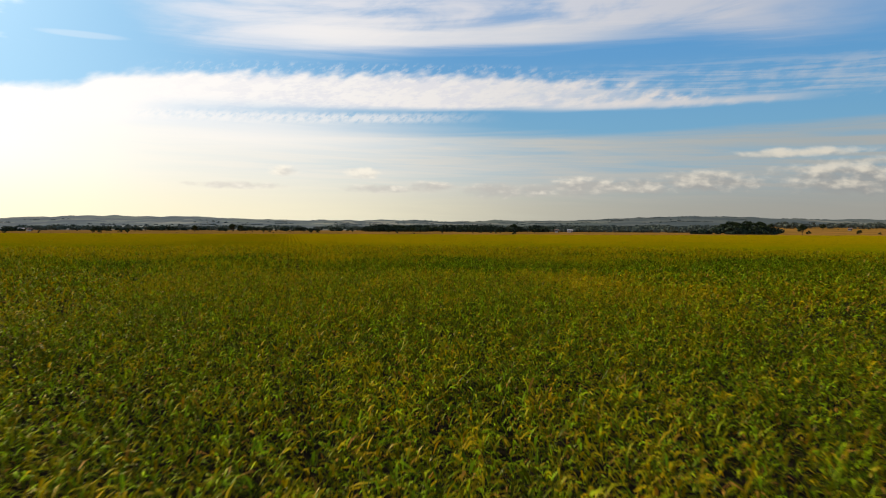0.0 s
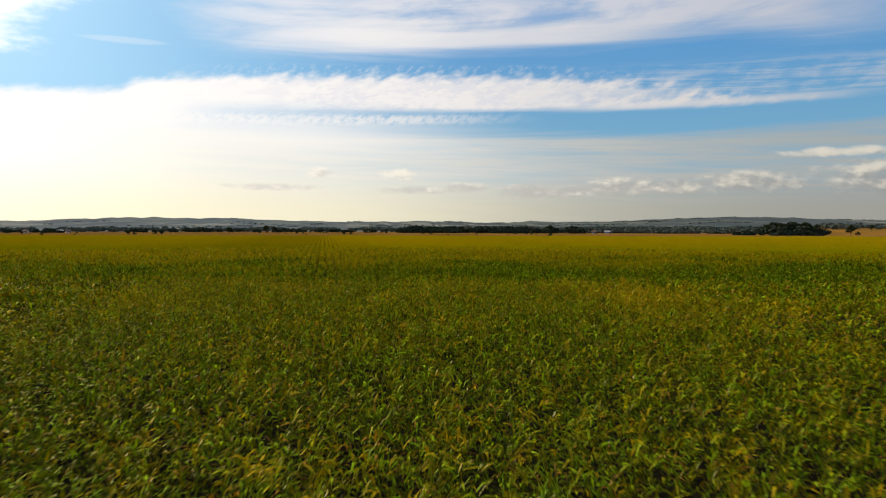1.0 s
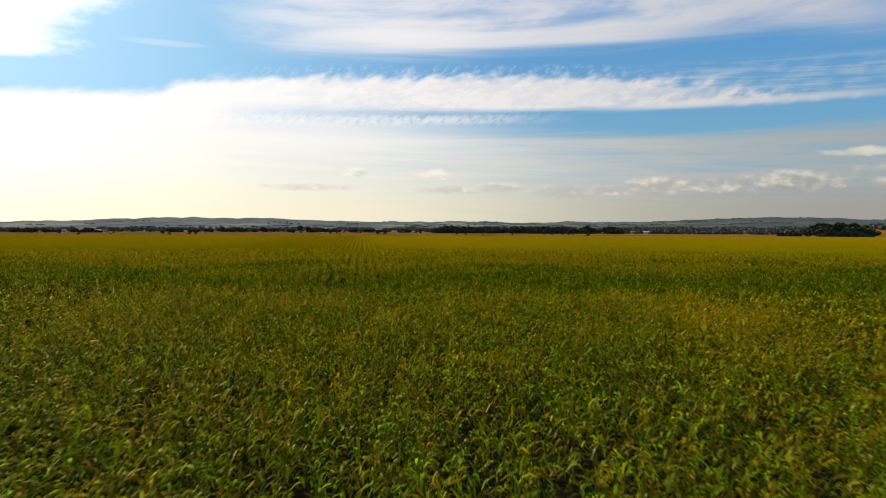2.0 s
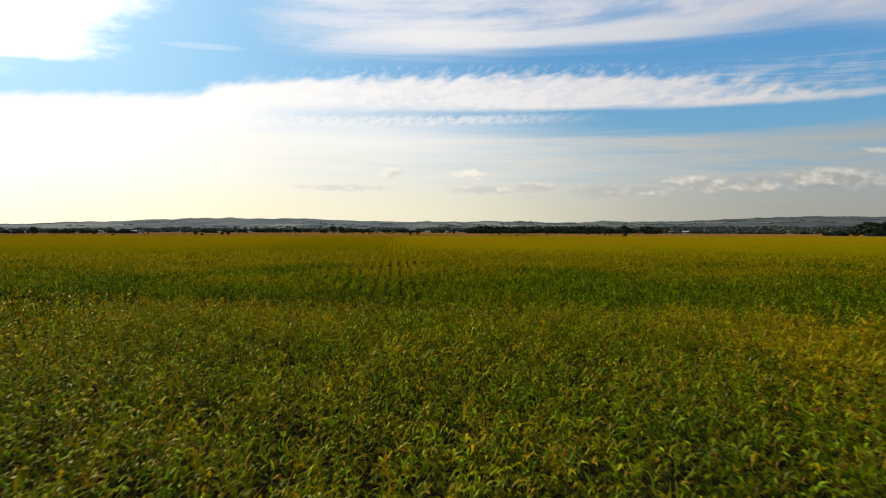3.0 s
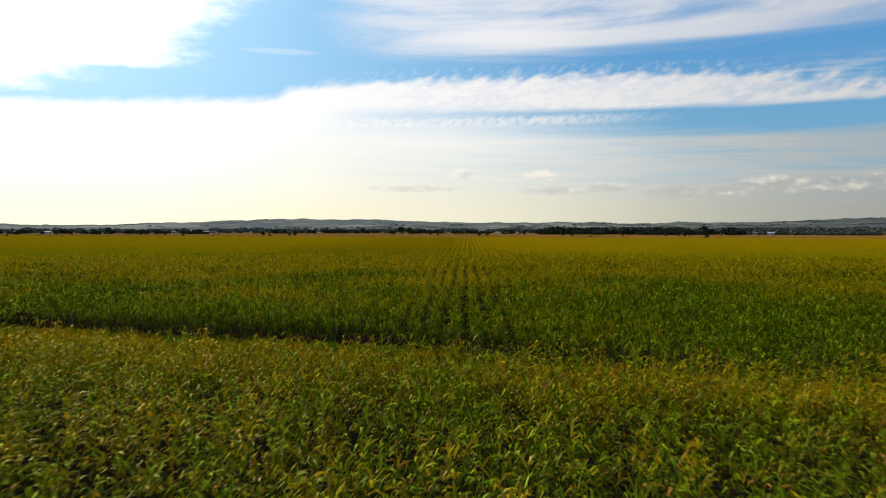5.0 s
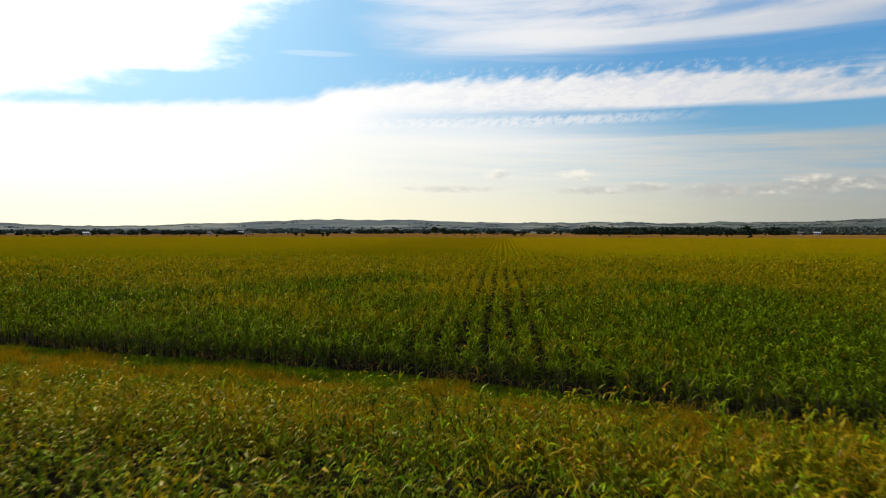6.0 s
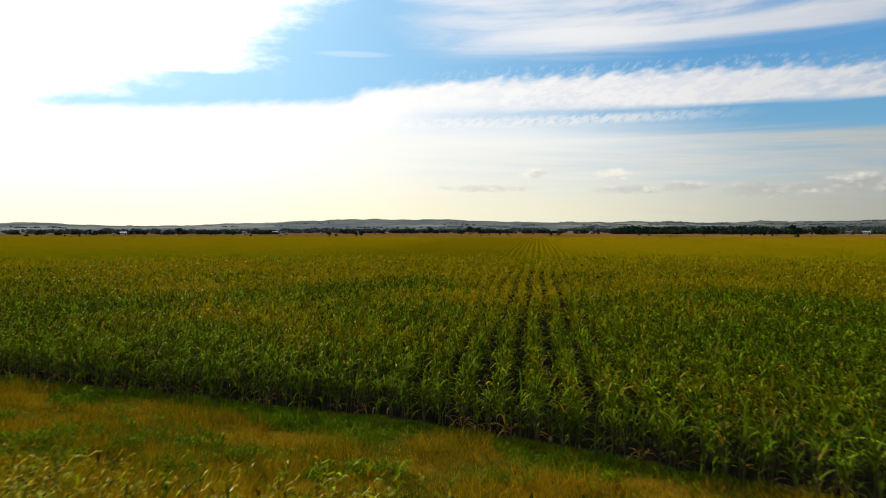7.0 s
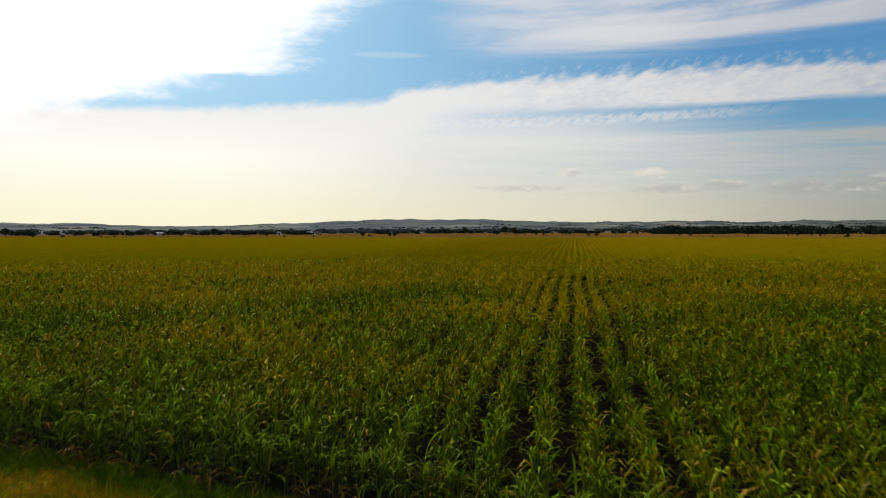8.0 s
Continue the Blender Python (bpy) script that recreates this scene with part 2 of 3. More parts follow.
def plain(name, a, b, scale, rough=0.8, spec=0.3, detail=5.0, bump=0.0):
    def build(g):
        p = g.add("TexCoord", out="Object")
        n = g.noise(p, scale, detail, 0.6)
        n2 = g.noise(p, scale * 9.0, 3, 0.6)
        f = g.step(g.math("ADD", g.math("MULTIPLY", n, 0.65), g.math("MULTIPLY", n2, 0.35)), 0.3, 0.7)
        ins = {"Base Color": g.mix(f, a, b), "Roughness": rough, "Specular IOR Level": spec}
        if bump:
            ins["Normal"] = g.add("Bump", {"Strength": bump, "Distance": 0.05, "Height": n2})
        return g.add("BsdfPrincipled", ins)
    return material(name, build)


def ground_shader(g):
    m = g.math
    p = g.add("TexCoord", out="Object")
    xyz = g.add("SeparateXYZ", {0: p}, out=None)
    x, y, z = xyz.outputs
    n1 = g.noise(p, 0.35, 5, 0.6)
    n2 = g.noise(p, 4.0, 5, 0.65)
    n3 = g.noise(p, 0.02, 5, 0.6)
    soil = g.mix(g.step(n2, 0.3, 0.7), rgb(0.013, 0.011, 0.006), rgb(0.028, 0.021, 0.012))
    # the grass headland between the fields
    grass = g.mix(g.step(n1, 0.40, 0.60), rgb(0.070, 0.090, 0.003), rgb(0.33, 0.19, 0.006))
    grass = g.mix(g.step(n2, 0.35, 0.75, 0.0, 0.6), grass, rgb(0.10, 0.075, 0.02))
    s1 = m("ADD", m("SUBTRACT", y, m("SUBTRACT", 88.6, m("MULTIPLY", x, 0.23))), m("MULTIPLY", m("SUBTRACT", n1, 0.5), 2.0))
    s2 = m("ADD", m("SUBTRACT", m("SUBTRACT", m("SUBTRACT", 102.3, m("MULTIPLY", x, 0.29)), m("MULTIPLY", m("MINIMUM", m("MAXIMUM", m("SUBTRACT", x, 5.0), 0.0), 18.0), 0.26)), y), m("MULTIPLY", m("SUBTRACT", n1, 0.5), 1.2))
    near = m("MULTIPLY", g.step(s1, -1.2, 0.2), g.step(s2, -1.6, -0.6))
    col = g.mix(near, soil, grass)
    # dry pasture past the end of the crop
    tan = g.mix(g.step(n3, 0.3, 0.7), rgb(0.32, 0.150, 0.030), rgb(0.20, 0.105, 0.020))
    col = g.mix(g.step(y, FIELD_END - 2, FIELD_END + 6), col, tan)
    # far farmland: plots of differing crops and pasture
    r = g.add("VectorMath", {0: p}, out="Value", operation="LENGTH")
    warp = g.add("VectorMath", {0: p, 1: g.add("VectorMath", {0: g.noise(p, 0.004, 4, 0.6, out=1), 3: 160.0}, operation="SCALE")}, operation="ADD")
    cell = g.add("TexVoronoi", {"Vector": g.add("VectorMath", {0: warp, 1: (1.0, 0.35, 1.0)}, operation="MULTIPLY"), "Scale": 0.0065}, out="Color")
    pick = g.add("SeparateColor", {0: cell}, out=0)
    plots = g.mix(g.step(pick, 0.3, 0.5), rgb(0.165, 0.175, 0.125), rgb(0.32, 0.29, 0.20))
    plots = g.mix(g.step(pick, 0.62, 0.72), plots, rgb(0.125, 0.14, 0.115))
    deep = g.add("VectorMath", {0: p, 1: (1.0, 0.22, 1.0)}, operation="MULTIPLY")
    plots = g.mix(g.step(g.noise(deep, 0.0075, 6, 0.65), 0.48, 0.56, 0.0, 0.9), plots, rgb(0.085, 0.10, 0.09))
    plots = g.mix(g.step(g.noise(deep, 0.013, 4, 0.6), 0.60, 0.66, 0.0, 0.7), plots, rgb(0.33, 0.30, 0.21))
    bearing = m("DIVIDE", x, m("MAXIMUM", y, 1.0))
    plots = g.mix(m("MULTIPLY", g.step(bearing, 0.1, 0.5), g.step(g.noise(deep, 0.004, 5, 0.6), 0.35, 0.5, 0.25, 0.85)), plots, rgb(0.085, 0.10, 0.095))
    # paler towards the sun's side: bright haze mixed into the hill colour
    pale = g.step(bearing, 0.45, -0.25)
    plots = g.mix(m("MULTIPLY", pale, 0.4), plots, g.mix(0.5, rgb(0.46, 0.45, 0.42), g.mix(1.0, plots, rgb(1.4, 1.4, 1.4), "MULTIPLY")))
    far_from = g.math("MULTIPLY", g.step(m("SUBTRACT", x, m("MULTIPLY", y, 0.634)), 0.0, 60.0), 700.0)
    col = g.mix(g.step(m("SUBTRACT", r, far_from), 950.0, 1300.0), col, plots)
    bump = g.add("Bump", {"Strength": 0.6, "Distance": 0.12, "Height": n2})
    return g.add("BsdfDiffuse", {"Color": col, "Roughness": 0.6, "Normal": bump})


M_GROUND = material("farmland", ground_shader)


def canopy_shader(g):
    m = g.math
    p = g.add("TexCoord", out="Object")
    y = g.add("SeparateXYZ", {0: p}, out="Y")
    patch = g.noise(p, 0.02, 5, 0.6)
    mid = g.noise(p, 0.25, 5, 0.65)
    fine = g.noise(p, 2.5, 5, 0.7)
    # canopy colour goes from green to gold with growing y
    y_gold = g.step(m("ADD", y, m("MULTIPLY", m("SUBTRACT", patch, 0.5), 200.0)), 130.0, 350.0, 0.20, 0.88)
    f = m("ADD", y_gold, m("ADD", m("MULTIPLY", m("SUBTRACT", mid, 0.5), 1.1), m("MULTIPLY", m("SUBTRACT", fine, 0.5), 0.9)), clamp=True)
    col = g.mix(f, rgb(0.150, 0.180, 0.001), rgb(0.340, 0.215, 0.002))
    bump = g.add("Bump", {"Strength": 1.0, "Distance": 0.6, "Height": m("ADD", m("MULTIPLY", mid, 0.6), fine)})
    return g.add("BsdfDiffuse", {"Color": col, "Roughness": 0.6, "Normal": bump})


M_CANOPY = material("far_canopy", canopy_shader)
M_GRASS = material("headland_grass", leaf_shader(rgb(0.14, 0.16, 0.003), rgb(0.05, 0.075, 0.002), rgb(0.52, 0.275, 0.008), rgb(0.22, 0.12, 0.02), 5000.0, 6000.0, 0.44, gloss=0.001, tip_lo=8.0, tip_hi=9.0))
M_GRASS_GREEN = material("green_grass", leaf_shader(rgb(0.17, 0.27, 0.006), rgb(0.06, 0.12, 0.003), rgb(0.20, 0.15, 0.006), rgb(0.28, 0.2, 0.06), 5000.0, 6000.0, -0.05, gloss=0.001, tip_lo=8.0, tip_hi=9.0))
M_STALK = plain("cane_stalk", rgb(0.05, 0.045, 0.015), rgb(0.13, 0.09, 0.04), 6.0, 0.5, 0.4)
M_DRY = plain("dry_cane_leaf", rgb(0.26, 0.13, 0.015), rgb(0.36, 0.22, 0.04), 4.0, 1.0, 0.0)
M_BARK = plain("bark", rgb(0.06, 0.045, 0.03), rgb(0.12, 0.09, 0.06), 3.0, 0.9, 0.2)
M_TREE = plain("tree_leaves", rgb(0.026, 0.038, 0.018), rgb(0.056, 0.070, 0.028), 0.12, 1.0, 0.0)
M_TREE_DRY = plain("dry_tree_leaves", rgb(0.05, 0.05, 0.018), rgb(0.10, 0.075, 0.028), 0.12, 1.0, 0.0)
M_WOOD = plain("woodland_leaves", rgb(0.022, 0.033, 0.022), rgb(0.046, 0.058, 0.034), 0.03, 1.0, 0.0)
# two paler woodland colours for greater distance, the haze put into the base colour
M_HAZE_TINT = plain("haze_tinted_woodland", rgb(0.075, 0.092, 0.068), rgb(0.125, 0.135, 0.10), 0.03, 1.0, 0.0)
M_FAR_HAZE = plain("distant_woodland", rgb(0.10, 0.115, 0.10), rgb(0.15, 0.16, 0.135), 0.01, 1.0, 0.0)
M_WALL = plain("white_render", rgb(0.48, 0.47, 0.45), rgb(0.6, 0.59, 0.56), 0.8, 0.7)
M_ROOF = plain("metal_roof", rgb(0.36, 0.36, 0.36), rgb(0.46, 0.45, 0.44), 1.0, 0.7)
M_TILE = plain("clay_roof", rgb(0.16, 0.10, 0.07), rgb(0.22, 0.14, 0.10), 1.0, 1.0)
M_PANE = plain("window_glass", rgb(0.03, 0.035, 0.04), rgb(0.04, 0.05, 0.06), 1.0, 0.1, 0.5)


# ---------------------------------------------------------------- mesh helpers
def quads_mesh(name, verts, faces, mat, smooth=False):
    """A mesh from arrays: verts (n, 3), faces (m, 4)."""
    me = bpy.data.meshes.new(name)
    n, f = len(verts), len(faces)
    me.vertices.add(n)
    me.vertices.foreach_set("co", np.ascontiguousarray(verts, dtype=np.float32).ravel())
    me.loops.add(4 * f)
    me.loops.foreach_set("vertex_index", np.ascontiguousarray(faces, dtype=np.int32).ravel())
    me.polygons.add(f)
    me.polygons.foreach_set("loop_start", np.arange(0, 4 * f, 4, dtype=np.int32))
    if smooth:
        me.polygons.foreach_set("use_smooth", np.ones(f, dtype=bool))
    me.materials.append(mat)
    me.update(calc_edges=True)
    return me


def ribbons(rng, base, az, el, length, width, droop, segs, twist=0.5):
    """Arching tapered leaves, all at once. Returns verts, faces."""
    n = len(base)
    s = np.linspace(0.0, 1.0, segs + 1)
    prof = np.interp(s, [0, 0.25, 0.6, 0.85, 1.0], [0.5, 1.0, 0.85, 0.45, 0.06])
    ang = el[:, None] - droop[:, None] * (s[None, :] ** 1.4)
    step = length[:, None] / segs
    mid = (ang[:, 1:] + ang[:, :-1]) / 2
    r = np.concatenate([np.zeros((n, 1)), np.cumsum(np.cos(mid) * step, 1)], 1)
    h = np.concatenate([np.zeros((n, 1)), np.cumsum(np.sin(mid) * step, 1)], 1)
    ca, sa = np.cos(az)[:, None], np.sin(az)[:, None]
    cen = np.stack([base[:, :1] + r * ca, base[:, 1:2] + r * sa, base[:, 2:3] + h], -1)
    tw = (rng.random(n) - 0.5)[:, None] * 2 * twist * (0.4 + s[None, :])
    nx, ny, nz = -np.sin(ang) * ca, -np.sin(ang) * sa, np.cos(ang)
    sx, sy = -sa, ca
    side = np.stack([sx * np.cos(tw) + nx * np.sin(tw), sy * np.cos(tw) + ny * np.sin(tw), nz * np.sin(tw)], -1)
    w = (width[:, None] * prof[None, :] / 2)[..., None]
    v = np.stack([cen - side * w, cen + side * w], 2).reshape(-1, 3)
    k = np.arange(segs)
    one = np.stack([2 * k, 2 * k + 1, 2 * k + 3, 2 * k + 2], -1)
    f = (np.arange(n)[:, None, None] * (2 * (segs + 1)) + one[None]).reshape(-1, 4)
    return v, f


def crop(rng, px, py, stems, leaves, segs, width, height, length, low=0.45, spread=(0.2, 0.2), rise=(34, 84), droop=(45, 140), wind=9.0, along=0.0, even=1.0):
    """Leaves of plants that stand at px, py: each has a few stems with a fountain of arching leaves.
    wind: how far the leaves turn from the lee side (+x), in radians; along: the part of them that lies along the row;
    even: how far plants differ in height."""
    lump = 0.54 + 0.30 * hash_noise(px, py, 4.0, 5.5) + 0.72 * hash_noise(px, py, 1.2, 8.5)
    lump = 1.05 + even * (lump - 1.05)
    n = len(px) * stems
    sx = np.repeat(px, stems) + rng.normal(0, spread[0], n)
    sy = np.repeat(py, stems) + rng.normal(0, spread[1], n)
    sh = np.repeat(lump * height, stems) * rng.uniform(0.78, 1.15, n)
    k = n * leaves
    b = np.stack([np.repeat(sx, leaves) + rng.normal(0, 0.03, k), np.repeat(sy, leaves) + rng.normal(0, 0.03, k),
                  np.repeat(sh, leaves) * (low + (1 - low) * rng.random(k) ** 0.7)], -1)
    az = np.where(rng.random(k) < along, np.where(rng.random(k) < 0.5, 1.57, -1.57) + rng.normal(0, 0.45, k), rng.normal(0, wind, k))
    return ribbons(rng, b, az, np.radians(rng.uniform(*rise, k)), rng.uniform(0.6, 1.25, k) * length,
                   rng.uniform(0.7, 1.3, k) * width, np.radians(rng.uniform(*droop, k)), segs)


def join(pairs):
    vs, fs, o = [], [], 0
    for v, f in pairs:
        vs.append(v)
        fs.append(f + o)
        o += len(v)
    return np.concatenate(vs), np.concatenate(fs)


def hash_noise(x, y, scale, seed=0.0):
    """Smooth value noise on the plane."""
    u, v = x / scale + seed, y / scale + seed * 1.7
    iu, iv = np.floor(u), np.floor(v)
    fu, fv = u - iu, v - iv
    fu, fv = fu * fu * (3 - 2 * fu), fv * fv * (3 - 2 * fv)

    def h(a, b):
        q = np.sin(a * 127.1 + b * 311.7) * 43758.5453
        return q - np.floor(q)
    return (h(iu, iv) * (1 - fu) + h(iu + 1, iv) * fu) * (1 - fv) + (h(iu, iv + 1) * (1 - fu) + h(iu + 1, iv + 1) * fu) * fv


# ---------------------------------------------------------------- ground
def land(X, Y):
    """Height of the ground: flat fields, then low hills."""
    R = np.hypot(X - 8, Y - 60)
    az = np.degrees(np.arctan2((X - 8) / LEAN_IN, Y - 60))

    def bell(c, w):
        return np.exp(-((az - c) / w) ** 2)
    top = 0.40 + 0.38 * bell(32, 6.5) - 0.26 * bell(-30, 5) + 0.14 * bell(-8, 7) + 0.08 * bell(-15, 3) - 0.05 * bell(14, 5)
    top = top + 0.10 * (hash_noise(az, az * 0, 2.1, 3.3) - 0.5) + 0.07 * (hash_noise(az, az * 0, 0.8, 8.1) - 0.5) + 0.035 * (hash_noise(az, az * 0, 0.3, 5.1) - 0.5)
    rise = np.clip((R - 1000) / 3000, 0, 1)
    rise = rise * rise * (3 - 2 * rise)
    roll = 0.45 + 0.75 * hash_noise(X, Y, 800, 2.0) * (0.5 + 0.8 * hash_noise(X, Y, 330, 5.0)) + 0.12 * hash_noise(X, Y, 140, 7.0)
    crest = np.clip(1 - np.abs(R - 4050) / 700, 0, 1)
    Z = rise * (7.8 + LEAN_IN * np.tan(np.radians(top)) * 4050) * (roll * (1 - crest) + crest)
    Z = Z + 6.5 * np.clip((R - 880) / 380, 0, 1) * np.clip((az - 33) / 4, 0, 1) * np.clip((60 - az) / 10, 0, 1) * np.clip((2600 - R) / 900, 0, 1)
    lift = np.clip((R - 440) / 400, 0, 1)
    return Z + np.interp(az, [-25, -8, 60, 70], [0.5, 1.5, 1.7, 0.5]) * lift * lift * (3 - 2 * lift)


def build_ground():
    rs = np.concatenate([[0.5, 20, 50, 90, 140, 200, 300, 420, 480, 540, 600, 660, 720, 780, 850], np.arange(950, 4860, 65)])
    th = np.radians(np.concatenate([np.arange(-56, 56, 0.2), np.arange(56, 304, 1.55)]))
    R, A = np.meshgrid(rs, th, indexing="ij")
    X, Y = 8 + R * np.sin(A), 60 + R * np.cos(A)
    Z = land(X, Y)
    V = np.stack([X, Y, Z], -1).reshape(-1, 3)
    nr, na = R.shape
    i, j = np.meshgrid(np.arange(nr - 1), np.arange(na), indexing="ij")
    k = (j + 1) % na
    Fq = np.stack([i * na + j, (i + 1) * na + j, (i + 1) * na + k, i * na + k], -1).reshape(-1, 4)
    # middle
    V = np.concatenate([V, [[8, 60, 0]]])
    j = np.arange(0, na, 2)
    cap = np.stack([np.full(len(j), len(V) - 1), j, (j + 1) % na, (j + 2) % na], -1)
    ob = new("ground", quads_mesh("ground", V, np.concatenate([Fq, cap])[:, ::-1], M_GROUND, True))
    return tagged(ob, "flat brown farmland soil rising to low hills tinted with haze", "ground", kind="structure")


build_ground()


# ---------------------------------------------------------------- crops
def front_gap(x):
    """How far the first plants stand back from the field's straight edge."""
    return 0.1 + 0.4 * hash_noise(x, x * 0, 2.5, 1.0) + 0.7 * hash_noise(x, x * 0, 7.0, 4.0) ** 2 + np.where((x > -19) & (x < 44), 0.6, 0.0)


def seen_side(x, y, slack=6.0):
    """The part of the fields that lies ahead of the flight line."""
    right = x < 1.02 * y + slack
    left = (x > -0.40 * y - slack) | (x > 8.8 - 0.68 * (y - 46) - slack) & (y > 46) | (x > 9.3 - 0.98 * (y - 84) - slack) & (y > 84)
    return right & left


def row_points(rng, x0, x1, y0, y1, gap, along, jx, jy):
    xs = np.arange(math.floor(x0 / gap), math.ceil(x1 / gap)) * gap + ROW_X
    ys = np.arange(y0, y1, along)
    X, Y = np.meshgrid(xs, ys)
    X, Y = X.ravel(), Y.ravel()
    X = X + rng.normal(0, jx, len(X)) + 0.12 * np.sin(Y / 7.0)
    Y = Y + rng.normal(0, jy, len(Y))
    return X, Y


def build_far_field():
    rng = np.random.default_rng(11)
    X, Y = row_points(rng, -165, 190, 60, 260, ROW, 0.42, 0.06, 0.12)
    r = np.hypot(X - 9, Y - 84)
    reach = 128 + 40 * rng.random(len(X)) ** 1.5
    ok = (Y > edge_far(X) + front_gap(X)) & seen_side(X, Y) & (r < reach) & (rng.random(len(X)) > 0.05)
    ok &= hash_noise(X, Y, 5.0, 4.0) > 0.05
    X, Y, r = X[ok], Y[ok], r[ok]
    a = r < 43
    front = Y < edge_far(X) + 2.8
    mid, far = ~a & (r < 82), (r >= 82) & (rng.random(len(X)) < 0.55)
    v, f = join([crop(rng, X[a & ~front], Y[a & ~front], 3, 6, 2, 0.082, 1.66, 0.70, 0.25, (0.12, 0.26), (42, 86), (45, 140), 2.2, 0.70, 0.6),
                 crop(rng, X[a & ~front], Y[a & ~front], 1, 7, 2, 0.085, 0.95, 0.68, 0.25, (0.42, 0.26), (20, 75), (30, 120), 2.2),
                 crop(rng, X[a & front], Y[a & front], 3, 9, 3, 0.062, 1.5, 0.85, 0.26, (0.24, 0.26), (34, 84), (40, 130), 2.2),
                 crop(rng, X[~a & front], Y[~a & front], 2, 6, 2, 0.12, 1.5, 0.95, 0.05, (0.3, 0.3)),
                 crop(rng, X[mid & ~front], Y[mid & ~front], 2, 4, 2, 0.115, 1.66, 0.72, 0.35, (0.15, 0.25), (38, 86), (40, 130), 2.2, 0.70, 0.5),
                 crop(rng, X[mid & ~front], Y[mid & ~front], 1, 3, 2, 0.15, 1.0, 0.75, 0.35, (0.45, 0.25), (15, 65), (20, 100), 2.2),
                 crop(rng, X[far & ~front], Y[far & ~front], 2, 3, 2, 0.20, 1.66, 0.80, 0.40, (0.16, 0.3), (38, 86), (40, 120), 2.2, 0.70, 0.4),
                 crop(rng, X[far & ~front], Y[far & ~front], 1, 3, 1, 0.26, 1.0, 0.8, 0.35, (0.45, 0.3), (15, 60), (20, 80), 2.2)])
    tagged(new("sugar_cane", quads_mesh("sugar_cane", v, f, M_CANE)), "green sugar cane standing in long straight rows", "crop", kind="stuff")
    # stalks of the plants nearest the headland
    e = a & (Y < edge_far(X) + 6)
    n = int(e.sum())
    k = 2
    base = np.stack([np.repeat(X[e], k) + rng.normal(0, 0.12, n * k), np.repeat(Y[e], k) + rng.normal(0, 0.12, n * k), np.zeros(n * k)], -1)
    v, f = join([ribbons(rng, base, rng.uniform(0, 6.28, n * k), np.radians(rng.uniform(80, 90, n * k)), rng.uniform(1.0, 1.6, n * k),
                         np.full(n * k, 0.05), np.radians(rng.uniform(0, 8, n * k)), 2, t) for t in (0.0, 3.0)])
    tagged(new("cane_stalks", quads_mesh("cane_stalks", v, f, M_STALK)), "thin jointed cane stalks along the field edge", "stalks", kind="stuff")
    # far canopy: ridged rows that close into one sheet
    tufts_x, tufts_y = rng.uniform(-420, 640, 110000), rng.uniform(90, FIELD_END, 110000)
    r = np.hypot(tufts_x - 9, tufts_y - 84)
    ok = (r > 122) & seen_side(tufts_x, tufts_y, 20) & (tufts_y > edge_far(tufts_x)) & (rng.random(110000) < np.interp(r, [120, 160, 280, 560], [0.6, 1.0, 0.7, 0.2]))
    tx, ty, r = tufts_x[ok], tufts_y[ok], r[ok]
    snap = np.round((tx - ROW_X) / ROW) * ROW + ROW_X + rng.normal(0, 0.13, len(tx))
    n = len(tx)
    b = np.stack([np.repeat(snap, 3), np.repeat(ty, 3), np.full(3 * n, 1.35)], -1)
    v, f = ribbons(rng, b, rng.uniform(0, 6.28, 3 * n), np.radians(rng.uniform(45, 84, 3 * n)), rng.uniform(0.5, 0.95, 3 * n),
                   rng.uniform(0.2, 0.42, 3 * n), np.radians(rng.uniform(20, 90, 3 * n)), 1)
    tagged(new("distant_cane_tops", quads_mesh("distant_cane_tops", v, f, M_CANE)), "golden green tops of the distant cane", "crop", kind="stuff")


def canopy_sheet(name, xs, ys, keep, ridge, label, high=1.25):
    X, Y = np.meshgrid(xs, ys, indexing="ij")
    Z = high + ridge * np.clip(np.minimum(X + 56, 84 - X) / 30, 0, 1) * np.cos(2 * np.pi * (X - ROW_X) / ROW) + 0.55 * hash_noise(X, Y, 1.9, 2.0) + 0.35 * hash_noise(X, Y, 9.0, 6.0)
    Z -= 0.75 * np.clip((172 - np.hypot(X - 9, Y - 84)) / 45, 0, 1) * (Y > edge_far(X))
    nx, ny = X.shape
    i, j = np.meshgrid(np.arange(nx - 1), np.arange(ny - 1), indexing="ij")
    cx, cy = (X[:-1, :-1] + X[1:, 1:]) / 2, (Y[:-1, :-1] + Y[1:, 1:]) / 2
    q = np.stack([i * ny + j, (i + 1) * ny + j, (i + 1) * ny + j + 1, i * ny + j + 1], -1)[keep(cx, cy)]
    used, inv = np.unique(q.ravel(), return_inverse=True)
    V = np.stack([X, Y, Z], -1).reshape(-1, 3)[used]
    tagged(new(name, quads_mesh(name, V, inv.reshape(-1, 4), M_CANOPY)), label, "crop", kind="stuff")


build_far_field()
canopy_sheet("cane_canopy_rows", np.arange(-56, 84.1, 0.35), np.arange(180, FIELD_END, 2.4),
             lambda x, y: (np.hypot(x - 9, y - 84) > 112), 0.24, "golden green cane rows running to the end of the field")
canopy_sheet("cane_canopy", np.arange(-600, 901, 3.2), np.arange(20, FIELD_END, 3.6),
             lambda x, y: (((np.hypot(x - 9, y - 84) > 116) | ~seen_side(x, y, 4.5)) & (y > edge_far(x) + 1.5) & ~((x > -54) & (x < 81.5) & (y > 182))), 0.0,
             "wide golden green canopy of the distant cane")


